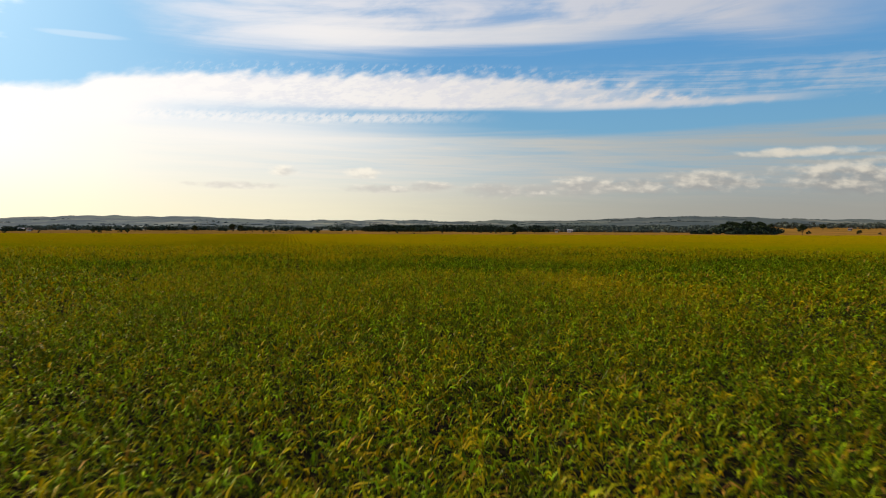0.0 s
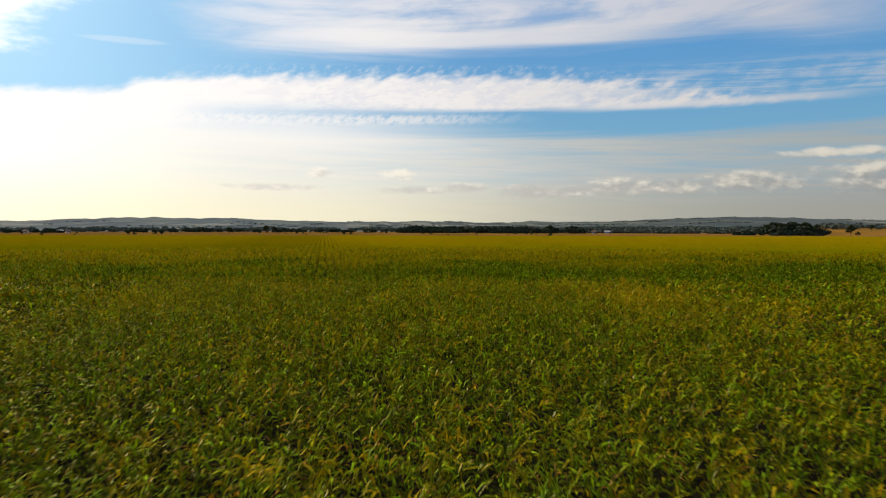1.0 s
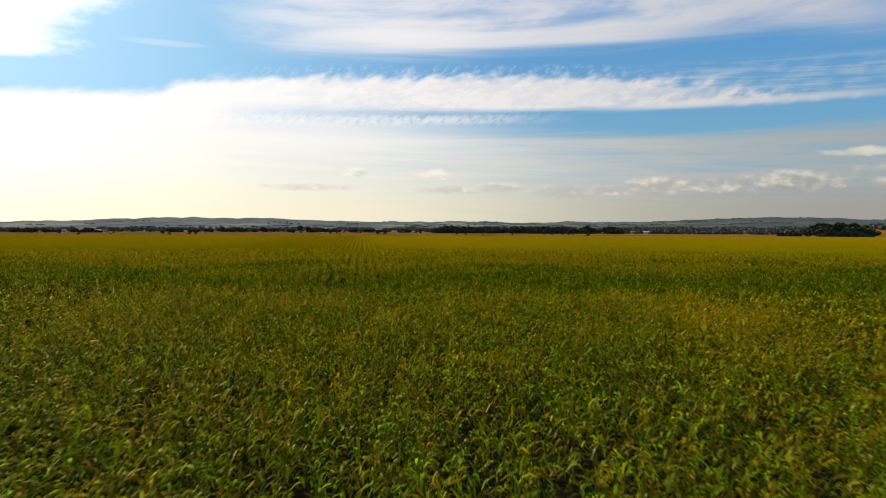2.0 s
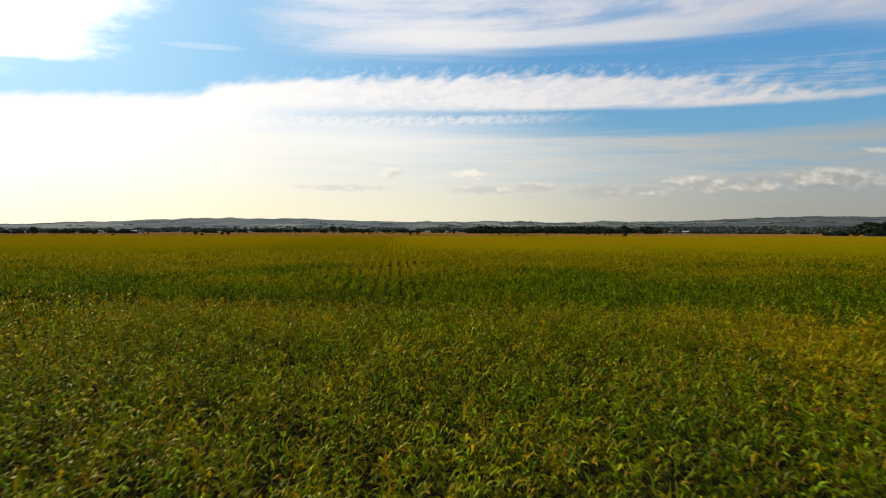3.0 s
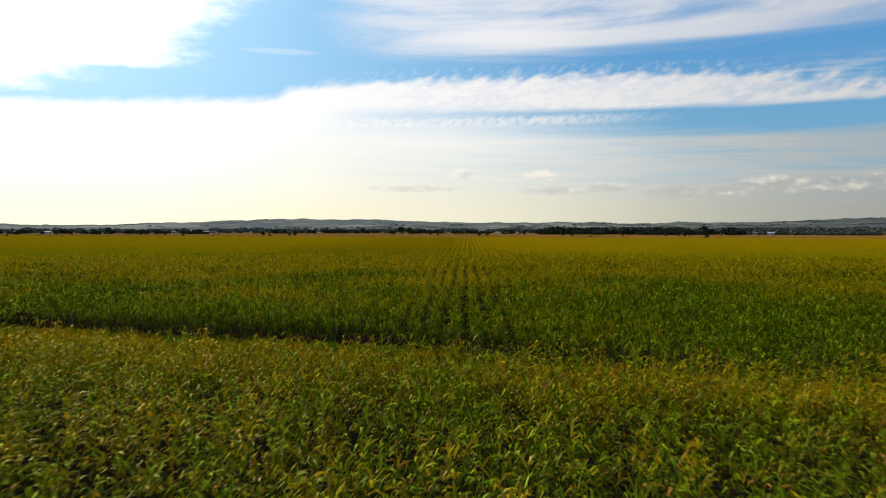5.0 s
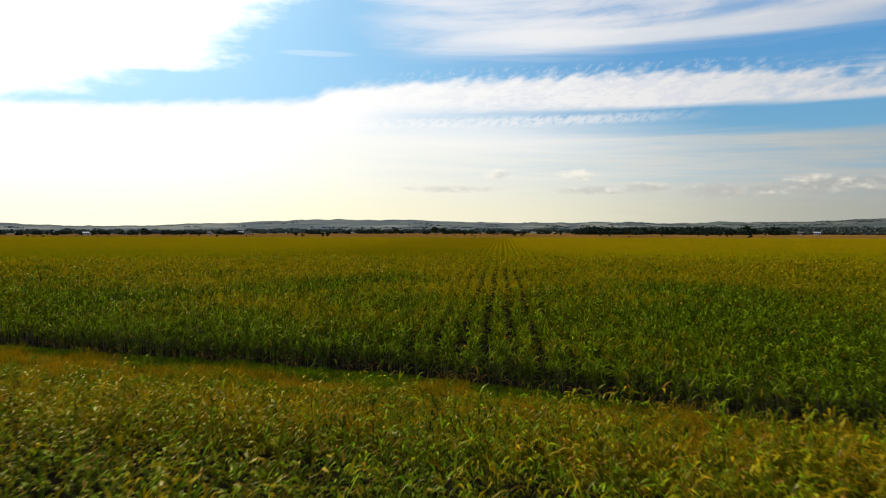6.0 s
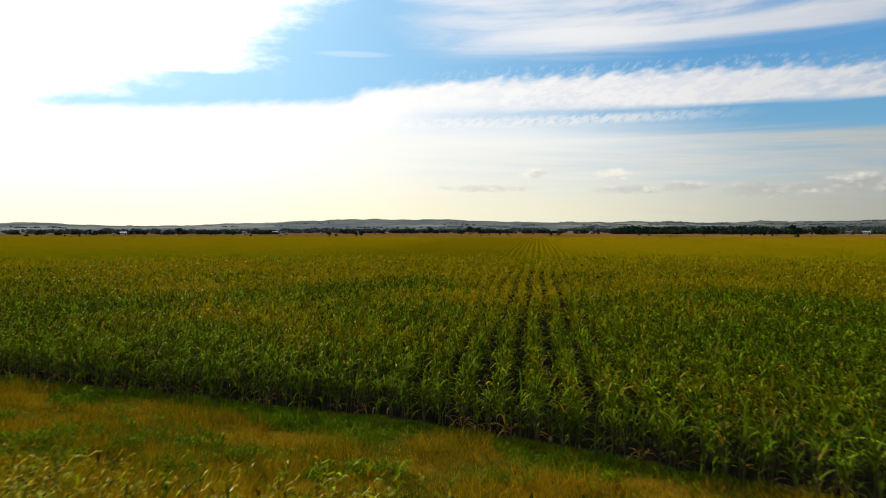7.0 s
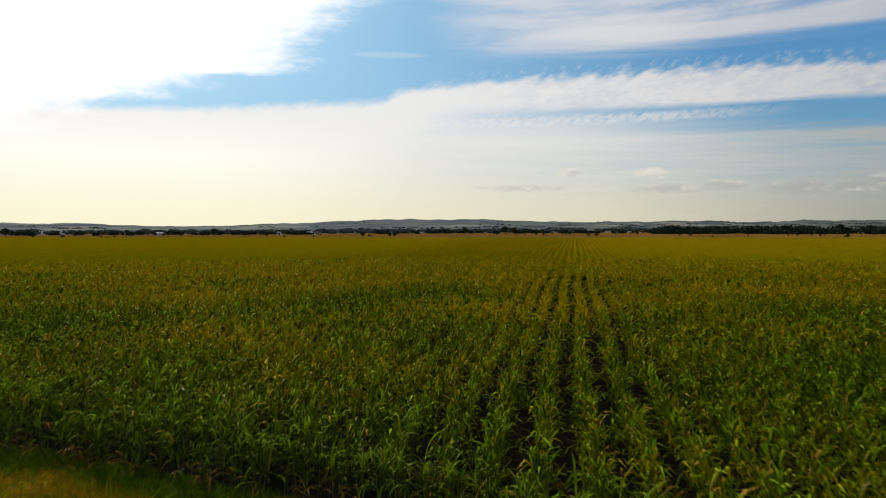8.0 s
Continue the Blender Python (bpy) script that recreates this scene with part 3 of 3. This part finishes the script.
def build_near_field():
    rng = np.random.default_rng(23)
    X, Y = row_points(rng, -60, 115, 6, 125, 1.15, 0.46, 0.28, 0.2)
    d = np.abs(X - 4 - 0.07 * Y)
    ok = (Y < edge_near(X) - 0.5 + 2.2 * hash_noise(X, Y, 2.2, 2.0)) & seen_side(X, Y) & (d < 84) & (rng.random(len(X)) > 0.06)
    X, Y, d = X[ok], Y[ok], d[ok]
    a = d < 21
    tall = 2.75 * np.interp(edge_near(X) - Y, [-1.5, 6], [0.82, 1.0])  # lower towards the headland
    v, f = join([crop(rng, X[a], Y[a], 5, 8, 2, 0.066, tall[a], 0.40, 0.42, (0.30, 0.26), (20, 84), (30, 140), 2.6, 0.0, 0.5),
                 crop(rng, X[~a], Y[~a], 2, 4, 2, 0.12, tall[~a], 0.55, 0.5, (0.28, 0.26), (25, 84), (30, 140), 2.6, 0.0, 0.5)])
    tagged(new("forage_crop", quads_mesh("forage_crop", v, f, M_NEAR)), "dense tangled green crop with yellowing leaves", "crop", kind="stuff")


build_near_field()
canopy_sheet("forage_canopy", np.arange(-260, 360, 2.8), np.arange(-160, 150, 3.2),
             lambda x, y: ~(seen_side(x, y, 4.5) & (np.abs(x - 4 - 0.07 * y) < 83) & (y > 7)) & (y < edge_near(x)), 0.0, "yellow green canopy of the nearer crop", 2.1)


def build_headland():
    rng = np.random.default_rng(31)
    n = 125000
    x = np.where(rng.random(n) < 0.7, rng.uniform(-20, 30, n), rng.uniform(-42, 60, n))
    s = rng.random(n)
    y = edge_near(x) + 1.4 + s * (edge_far(x) - edge_near(x) - 0.5)
    clump = hash_noise(x, y, 1.6, 3.0) * 0.6 + hash_noise(x, y, 0.5, 6.0) * 0.4
    ok = (clump > 0.15) & seen_side(x, y)
    x, y, s, clump = x[ok], y[ok], s[ok], clump[ok]
    green = s + 0.35 * (hash_noise(x, y, 3.5, 9.0) - 0.5) > 0.86
    for pick, mat, name, label in ((~green, M_GRASS, "dry_grass", "rough straw-coloured grass on the headland"),
                                   (green, M_GRASS_GREEN, "green_grass", "short bright green grass beside the cane")):
        m = int(pick.sum())
        b = np.stack([x[pick], y[pick], np.zeros(m)], -1)
        ln = (0.07 + (0.6 if name == "green_grass" else 1.15) * clump[pick] ** 2.3 * rng.uniform(0.6, 1.4, m))
        v, f = ribbons(rng, b, rng.uniform(0, 6.28, m), np.radians(rng.uniform(45, 88, m)), ln * 1.25, rng.uniform(0.025, 0.065, m),
                       np.radians(rng.uniform(10, 70, m)), 2 if name == "green_grass" else 1)
        tagged(new(name, quads_mesh(name, v, f, mat)), label, "grass", kind="stuff")


    # tall dry grass along the nearer crop
    n = 54000
    x = rng.uniform(-48, 60, n)
    out = rng.uniform(0.3, 6.0, n)
    y = edge_near(x) + out
    ok = seen_side(x, y) & (hash_noise(x, y, 3.0, 21.0) * 0.6 + hash_noise(x, y, 0.8, 17.0) * 0.4 > np.interp(out, [0, 2.5, 6], [0.36, 0.42, 0.62]))
    x, y, out = x[ok], y[ok], out[ok]
    m = len(x)
    ln = rng.uniform(0.75, 1.25, m) * (0.7 + 0.5 * hash_noise(x, y, 2.0, 3.0)) * np.interp(out, [0, 2.0, 6], [1.9, 1.4, 0.4])
    v, f = ribbons(rng, np.stack([x, y, np.zeros(m)], -1), rng.normal(0, 1.5, m), np.radians(rng.uniform(66, 89, m)), ln, rng.uniform(0.03, 0.07, m),
                   np.radians(rng.uniform(10, 70, m)), 2)
    tagged(new("tall_dry_grass", quads_mesh("tall_dry_grass", v, f, M_GRASS)), "tall golden grass along the edge of the crop", "grass", kind="stuff")
    # low dark weeds
    m = 3200
    x = rng.uniform(-20, 30, m)
    y = edge_near(x) + rng.beta(1.2, 2.2, m) * (edge_far(x) - edge_near(x))
    ok = hash_noise(x, y, 1.7, 12.0) > 0.60
    v, f = crop(rng, x[ok], y[ok], 4, 6, 2, 0.06, 0.42, 0.30, 0.1, (0.22, 0.22))
    tagged(new("weeds", quads_mesh("weeds", v, f, M_GRASS_GREEN)), "low dark green weeds growing in the dry grass", "weeds", kind="stuff")


build_headland()


# ---------------------------------------------------------------- trees
def part(name, bm, mat, parent, label=""):
    me = bpy.data.meshes.new(name)
    bm.to_mesh(me)
    bm.free()
    me.materials.append(mat)
    ob = new(name, me)
    ob.parent = parent
    if label:
        tagged(ob, label)
    return ob


def limb(bm, a, b, ra, rb, sides=7):
    a, b = Vector(a), Vector(b)
    q = (b - a).to_track_quat("Z", "Y").to_matrix()
    rings = []
    for c, r in ((a, ra), (b, rb)):
        rings.append([bm.verts.new(c + q @ Vector((r * math.cos(6.2832 * i / sides), r * math.sin(6.2832 * i / sides), 0))) for i in range(sides)])
    for i in range(sides):
        j = (i + 1) % sides
        bm.faces.new((rings[0][i], rings[0][j], rings[1][j], rings[1][i]))
    bm.faces.new(rings[1])


def leaf_clumps(rng, blobs, count, size):
    """Small leaf clumps, as bent quads, spread over and in a set of blobs (centre, radii)."""
    vs, per = [], max(1, count // len(blobs))
    for c, r in blobs:
        d = rng.normal(size=(per, 3))
        d /= np.linalg.norm(d, axis=1)[:, None]
        p = np.array(c) + d * np.array(r) * (rng.uniform(0.35, 1.08, (per, 1)) ** 0.5)
        u = rng.normal(size=(per, 3))
        u /= np.linalg.norm(u, axis=1)[:, None]
        w = np.cross(u, d + 0.3 * rng.normal(size=(per, 3)))
        w /= np.linalg.norm(w, axis=1)[:, None] + 1e-6
        u, w = u * size * rng.uniform(0.6, 1.4, (per, 1)), w * size * rng.uniform(0.5, 1.1, (per, 1))
        lift = d * size * 0.3
        vs.append(np.stack([p - u, p - w - lift, p + u, p + w + lift], 1))
    v = np.concatenate(vs).reshape(-1, 3)
    return v, np.arange(len(v)).reshape(-1, 4)


def make_tree(rng, wide, tall, spread, mat, label, base=0.25, n=620):
    root = new("tree")
    bm = bmesh.new()
    h0 = tall * base
    limb(bm, (0, 0, -0.2), (0.1, 0, h0), tall * 0.028, tall * 0.02)
    blobs = []
    for i in range(spread):
        a = 6.2832 * i / spread + rng.uniform(-0.4, 0.4)
        rr = wide * rng.uniform(0.22, 0.40)
        z = tall * rng.uniform(base + 0.2, 0.84)
        limb(bm, (0.1, 0, h0 * rng.uniform(0.8, 1.0)), (rr * math.cos(a), rr * math.sin(a), z), tall * 0.014, tall * 0.005, 5)
        blobs.append(((rr * math.cos(a), rr * math.sin(a), z), (wide * rng.uniform(0.16, 0.25), wide * rng.uniform(0.16, 0.25), tall * rng.uniform(0.10, 0.17))))
    limb(bm, (0.1, 0, h0), (0, 0, tall * 0.85), tall * 0.018, tall * 0.005, 5)
    blobs.append(((0, 0, tall * 0.84), (wide * 0.22, wide * 0.22, tall * 0.16)))
    blobs.append(((0, 0, tall * (base + 0.35)), (wide * 0.36, wide * 0.36, tall * 0.2)))
    part("trunk", bm, M_BARK, root)
    v, f = leaf_clumps(rng, blobs, n, tall * 0.06)
    crown = new("crown", quads_mesh("crown", v, f, mat))
    crown.parent = root
    return tagged(root, label, "tree", "trees at the end of the field")


def at_bearing(az, dist):
    a = radians(az)
    return LEAN_IN * dist * math.sin(a), dist * math.cos(a)


def build_trees():
    rng = np.random.default_rng(5)
    kinds = [make_tree(rng, 9, 8, 6, M_TREE, "round dark green broadleaf tree on dry pasture", 0.16),
             make_tree(rng, 8, 9.5, 7, M_TREE, "tall uneven dark green tree on dry pasture", 0.22),
             make_tree(rng, 7, 5.0, 5, M_TREE, "low spreading dark shrub on dry pasture", 0.06),
             make_tree(rng, 6, 6.5, 5, M_TREE_DRY, "small sparse olive brown tree on dry pasture", 0.25, 380),
             make_tree(rng, 13, 12, 9, M_TREE, "tall dark spreading tree in a dense stand", 0.12, 800)]
    used = [False] * len(kinds)

    def plant(k, az, dist, s):
        x, y = at_bearing(az, dist)
        m = pose(x, y, float(land(np.array(x), np.array(y))), 0, 0, rng.uniform(0, 360)) @ Matrix.Scale(s * LEAN_IN, 4)
        if used[k]:
            copy_thing(kinds[k], m)
        else:
            used[k] = True
            kinds[k].matrix_basis = m
    # scattered along the end of the crop
    for az in np.arange(-41, 20, 0.42):
        if rng.random() < 0.7:
            plant(int(rng.choice([0, 0, 1, 2, 2, 3])), az + rng.uniform(-0.25, 0.25), rng.uniform(660, 900), rng.uniform(0.3, 0.7) if rng.random() < 0.75 else rng.uniform(0.8, 1.1))
    for az, k, d, s in ((-4.2, 1, 800, 1.1), (-3.6, 1, 810, 0.95), (-2.7, 2, 760, 1.0), (-0.9, 0, 840, 0.9), (0.4, 0, 850, 1.0), (2.3, 0, 800, 1.0),
                        (4.6, 0, 820, 1.0), (15.8, 2, 760, 1.3), (17.6, 1, 900, 1.3), (30.9, 2, 800, 1.5), (31.6, 2, 790, 1.6), (32.4, 2, 800, 1.3),
                        (33.4, 2, 790, 1.0), (34.6, 2, 810, 1.3), (35.6, 0, 790, 1.0), (36.1, 2, 790, 1.2), (38.0, 1, 800, 1.3), (38.4, 0, 800, 1.3),
                        (39.3, 1, 1150, 1.1), (40.2, 2, 1180, 1.2), (42.0, 0, 1200, 0.9), (43.9, 1, 1180, 0.9), (41.4, 0, 840, 1.5), (42.6, 2, 840, 2.0), (43.2, 2, 840, 1.9), (44.2, 2, 830, 1.9)):
        plant(k, az, d, s)
    for az in np.arange(20.5, 30.5, 0.6):
        plant(int(rng.choice([2, 3, 0])), az + rng.uniform(-0.3, 0.3), rng.uniform(840, 1000), rng.uniform(0.5, 0.9))
    for az in np.arange(6.5, 20.0, 0.8):
        plant(int(rng.choice([2, 2, 0])), az + rng.uniform(-0.3, 0.3), rng.uniform(800, 860), rng.uniform(0.5, 0.8))
    # tall stands
    for a0, a1, n, s0 in ((32.8, 36.0, 15, 1.38), (7.5, 9.4, 6, 0.95), (10.4, 11.4, 3, 0.85), (13.0, 13.6, 2, 0.65), (17.3, 18.0, 2, 0.85)):
        for az in np.linspace(a0, a1, n):
            dome = 0.74 + 0.3 * math.sin(math.pi * (az - a0 + 0.1) / (a1 - a0 + 0.2))
            plant(4, az, rng.uniform(900, 990), s0 * dome * rng.uniform(0.62, 1.12))


build_trees()


def build_woods():
    rng = np.random.default_rng(8)
    def band(blobs, a0, a1, n, d0, d1, h0, h1):
        """Crowns between two bearings, thicker in some places than others."""
        while n > 0:
            az, d = rng.uniform(a0, a1), rng.uniform(d0, d1)
            x, y = at_bearing(az, d)
            g = float(hash_noise(np.array([az]), np.array([d / 90.0]), 0.5, 4.0)[0])
            if rng.random() > 0.25 + g:
                continue
            n -= 1
            h = LEAN_IN * rng.uniform(h0, h1) * (0.4 + 1.05 * g)
            blobs.append(((x, y, float(land(np.array(x), np.array(y))) + h * 0.45), (h * rng.uniform(1.0, 1.7), h * 0.9, h * 0.52)))

    dark, hazy = [], []
    band(dark, 6.2, 9.6, 60, 880, 980, 5, 9)
    band(dark, 9.6, 20.5, 85, 880, 1000, 4, 8)
    band(dark, 32.6, 36.6, 90, 900, 980, 4, 8)
    band(dark, 30.6, 36.6, 40, 800, 830, 2, 4)
    band(dark, -40, 6, 80, 930, 1040, 2.5, 5)
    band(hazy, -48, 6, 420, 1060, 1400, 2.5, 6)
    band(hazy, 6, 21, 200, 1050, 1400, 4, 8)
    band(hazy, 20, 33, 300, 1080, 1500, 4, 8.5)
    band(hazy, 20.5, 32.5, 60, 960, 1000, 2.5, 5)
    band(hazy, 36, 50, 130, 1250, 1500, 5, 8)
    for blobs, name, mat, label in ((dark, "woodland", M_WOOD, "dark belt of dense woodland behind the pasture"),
                                    (hazy, "distant_woodland", M_HAZE_TINT, "woodland below the hills with haze in its grey green colour")):
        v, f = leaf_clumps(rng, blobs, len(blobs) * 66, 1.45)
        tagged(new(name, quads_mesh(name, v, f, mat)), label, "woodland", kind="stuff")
    # hedges and copses on the hills
    blobs = []
    for _ in range(620):
        az, d = rng.uniform(-52, 52), 1450 + 2700 * rng.random() ** 1.2
        if hash_noise(np.array([az * 40.0]), np.array([d]), 160, 1.0)[0] < 0.42 or (az < 4 and rng.random() < 0.8):
            continue
        x, y = at_bearing(az, d)
        run = rng.normal(0, 45)
        for k in range(rng.integers(3, 8)):  # a hedge or a strip of copse
            xx, yy = x + run * k / 3 + rng.normal(0, 8), y + rng.normal(0, 10)
            h = rng.uniform(1.2, 3.4)
            blobs.append(((xx, yy, float(land(np.array(xx), np.array(yy))) + h * 0.2), (h * rng.uniform(1.5, 3.2), h, h * 0.5)))
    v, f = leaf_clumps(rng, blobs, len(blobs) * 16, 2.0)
    tagged(new("hill_copses", quads_mesh("hill_copses", v, f, M_FAR_HAZE)), "copses and hedges on far hills with haze in their grey green colour", "woodland", kind="stuff")


# ---------------------------------------------------------------- far buildings
def box(bm, x0, x1, y0, y1, z0, z1):
    v = [bm.verts.new((x, y, z)) for z in (z0, z1) for x, y in ((x0, y0), (x1, y0), (x1, y1), (x0, y1))]
    for f in ((3, 2, 1, 0), (4, 5, 6, 7), (0, 1, 5, 4), (1, 2, 6, 5), (2, 3, 7, 6), (3, 0, 4, 7)):
        bm.faces.new([v[i] for i in f])


def make_house(length, depth, wall, rise, roof_mat, label, windows=3):
    root = new("farm_building")
    bm = bmesh.new()
    box(bm, -length / 2, length / 2, -depth / 2, depth / 2, 0, wall)
    part("wall", bm, M_WALL, root)
    bm = bmesh.new()
    e = 0.4
    a = [bm.verts.new(c) for c in ((-length / 2 - e, -depth / 2 - e, wall - 0.1), (length / 2 + e, -depth / 2 - e, wall - 0.1),
                                   (length / 2 + e, depth / 2 + e, wall - 0.1), (-length / 2 - e, depth / 2 + e, wall - 0.1),
                                   (-length / 2 - e, 0, wall + rise), (length / 2 + e, 0, wall + rise))]
    for f in ((0, 1, 5, 4), (2, 3, 4, 5), (0, 4, 3), (1, 2, 5), (3, 2, 1, 0)):
        bm.faces.new([a[i] for i in f])
    part("roof", bm, roof_mat, root)
    for i in range(windows):
        x = (i + 0.5) / windows * length - length / 2
        bm = bmesh.new()
        box(bm, x - 0.6, x + 0.6, -depth / 2 - 0.04, -depth / 2 + 0.1, 1.0, 2.2)
        part("window", bm, M_PANE, root)
    bm = bmesh.new()
    box(bm, length * 0.3, length * 0.3 + 1.0, -depth / 2 - 0.05, -depth / 2 + 0.1, 0, 2.05)
    part("door", bm, M_BARK, root)
    return tagged(root, label, "building", "farm buildings among the trees")


def build_houses():
    shed = make_house(6, 4, 2.4, 0.9, M_ROOF, "long white shed with a pale metal roof")
    home = make_house(4.5, 4, 2.4, 1.1, M_TILE, "small pale house with a brown tile roof")
    first = {id(shed): True, id(home): True}
    for kind, az, d, turn in ((shed, -28.4, 955, 20), (home, -25.9, 950, 5), (home, -20.5, 945, -15), (shed, -18.4, 950, 8), (home, -17.9, 940, 30),
                              (home, 20.9, 895, -20), (shed, 21.9, 905, -25), (home, 40.9, 1150, -40)):
        x, y = at_bearing(az, d)
        m = pose(x, y, float(land(np.array(x), np.array(y))), 0, 0, turn)
        if first[id(kind)]:
            first[id(kind)] = False
            kind.matrix_basis = m
        else:
            copy_thing(kind, m)


build_houses()


# ---------------------------------------------------------------- cane plants at the field edge
def leaf_mesh(rng, z, az, length, width, el, droop, mat):
    """One arching leaf with a folded midrib."""
    segs = 6
    bm = bmesh.new()
    x, h, rows_ = 0.0, z, []
    for i in range(segs + 1):
        t = i / segs
        a = el - droop * t ** 1.4
        w = width / 2 * float(np.interp(t, [0, 0.2, 0.6, 0.85, 1], [0.5, 1, 0.85, 0.45, 0.04]))
        up = 0.25 * w
        rows_.append([bm.verts.new((x * math.cos(az) - sgn * w * math.sin(az), x * math.sin(az) + sgn * w * math.cos(az), h + (up if sgn else 0)))
                      for sgn in (-1, 0, 1)])
        x += math.cos(a) * length / segs
        h += math.sin(a) * length / segs
    for a, b in zip(rows_, rows_[1:]):
        for k in (0, 1):
            bm.faces.new((a[k], a[k + 1], b[k + 1], b[k]))
    return bm


def make_cane(rng, stems, leaves, height, label, dry=0.1):
    root = new("cane_plant")
    for _ in range(stems):
        sx, sy = rng.normal(0, 0.12, 2)
        h = height * rng.uniform(0.8, 1.1)
        bm = bmesh.new()
        lx, ly = rng.normal(0, 0.06, 2)
        for i in range(4):
            limb(bm, (sx + lx * i / 4, sy + ly * i / 4, h * i / 4 - (0.05 if i == 0 else 0)), (sx + lx * (i + 1) / 4, sy + ly * (i + 1) / 4, h * (i + 1) / 4 - 0.02),
                 0.022 - 0.003 * i, 0.019 - 0.003 * i, 6)
        part("stalk", bm, M_STALK, root)
        for i in range(leaves):
            u = (i + rng.random()) / leaves
            old = u < 0.3 and rng.random() < dry * 4
            bm = leaf_mesh(rng, h * (0.12 + 0.88 * u), rng.uniform(0, 6.28), rng.uniform(0.6, 1.05), rng.uniform(0.05, 0.085),
                           radians(rng.uniform(10, 50) if old else rng.uniform(40, 84)), radians(rng.uniform(70, 150)), None)
            bmesh.ops.translate(bm, verts=bm.verts, vec=(sx + lx * u, sy + ly * u, 0))
            part("leaf", bm, M_DRY if old else M_CANE, root, "dry straw-brown leaf" if old else "")
    return tagged(root, label, "cane plant", "cane plants along the field edge")


def build_edge_plants():
    rng = np.random.default_rng(77)
    kinds = [make_cane(rng, 3, 9, 1.45, "bushy green sugar cane plant at the field edge", 0.05),
             make_cane(rng, 4, 8, 1.25, "low spreading green cane plant at the field edge"),
             make_cane(rng, 3, 9, 1.6, "tall green sugar cane plant at the field edge"),
             make_cane(rng, 3, 8, 1.1, "short cane plant with dry brown lower leaves", 0.25),
             make_cane(rng, 1, 11, 1.9, "single tall cane stalk standing clear of the rows")]
    fresh = [True] * 5
    spots = [(4, -12.1, 104.8)]
    x = -18.5
    while x < 43.5:
        gap = float(front_gap(np.array([x]))[0]) - 0.6
        spots.append((int(rng.choice([0, 0, 1, 2, 2, 3])), x, edge_far(x) + gap + rng.uniform(-0.25, 0.45)))
        x += rng.uniform(0.45, 0.75)
    for k, x, y in spots:
        m = pose(x, y, 0, 0, 0, rng.uniform(0, 360)) @ Matrix.Scale(rng.uniform(0.85, 1.15), 4)
        if fresh[k]:
            fresh[k] = False
            kinds[k].matrix_basis = m
        else:
            copy_thing(kinds[k], m)


build_edge_plants()
build_woods()
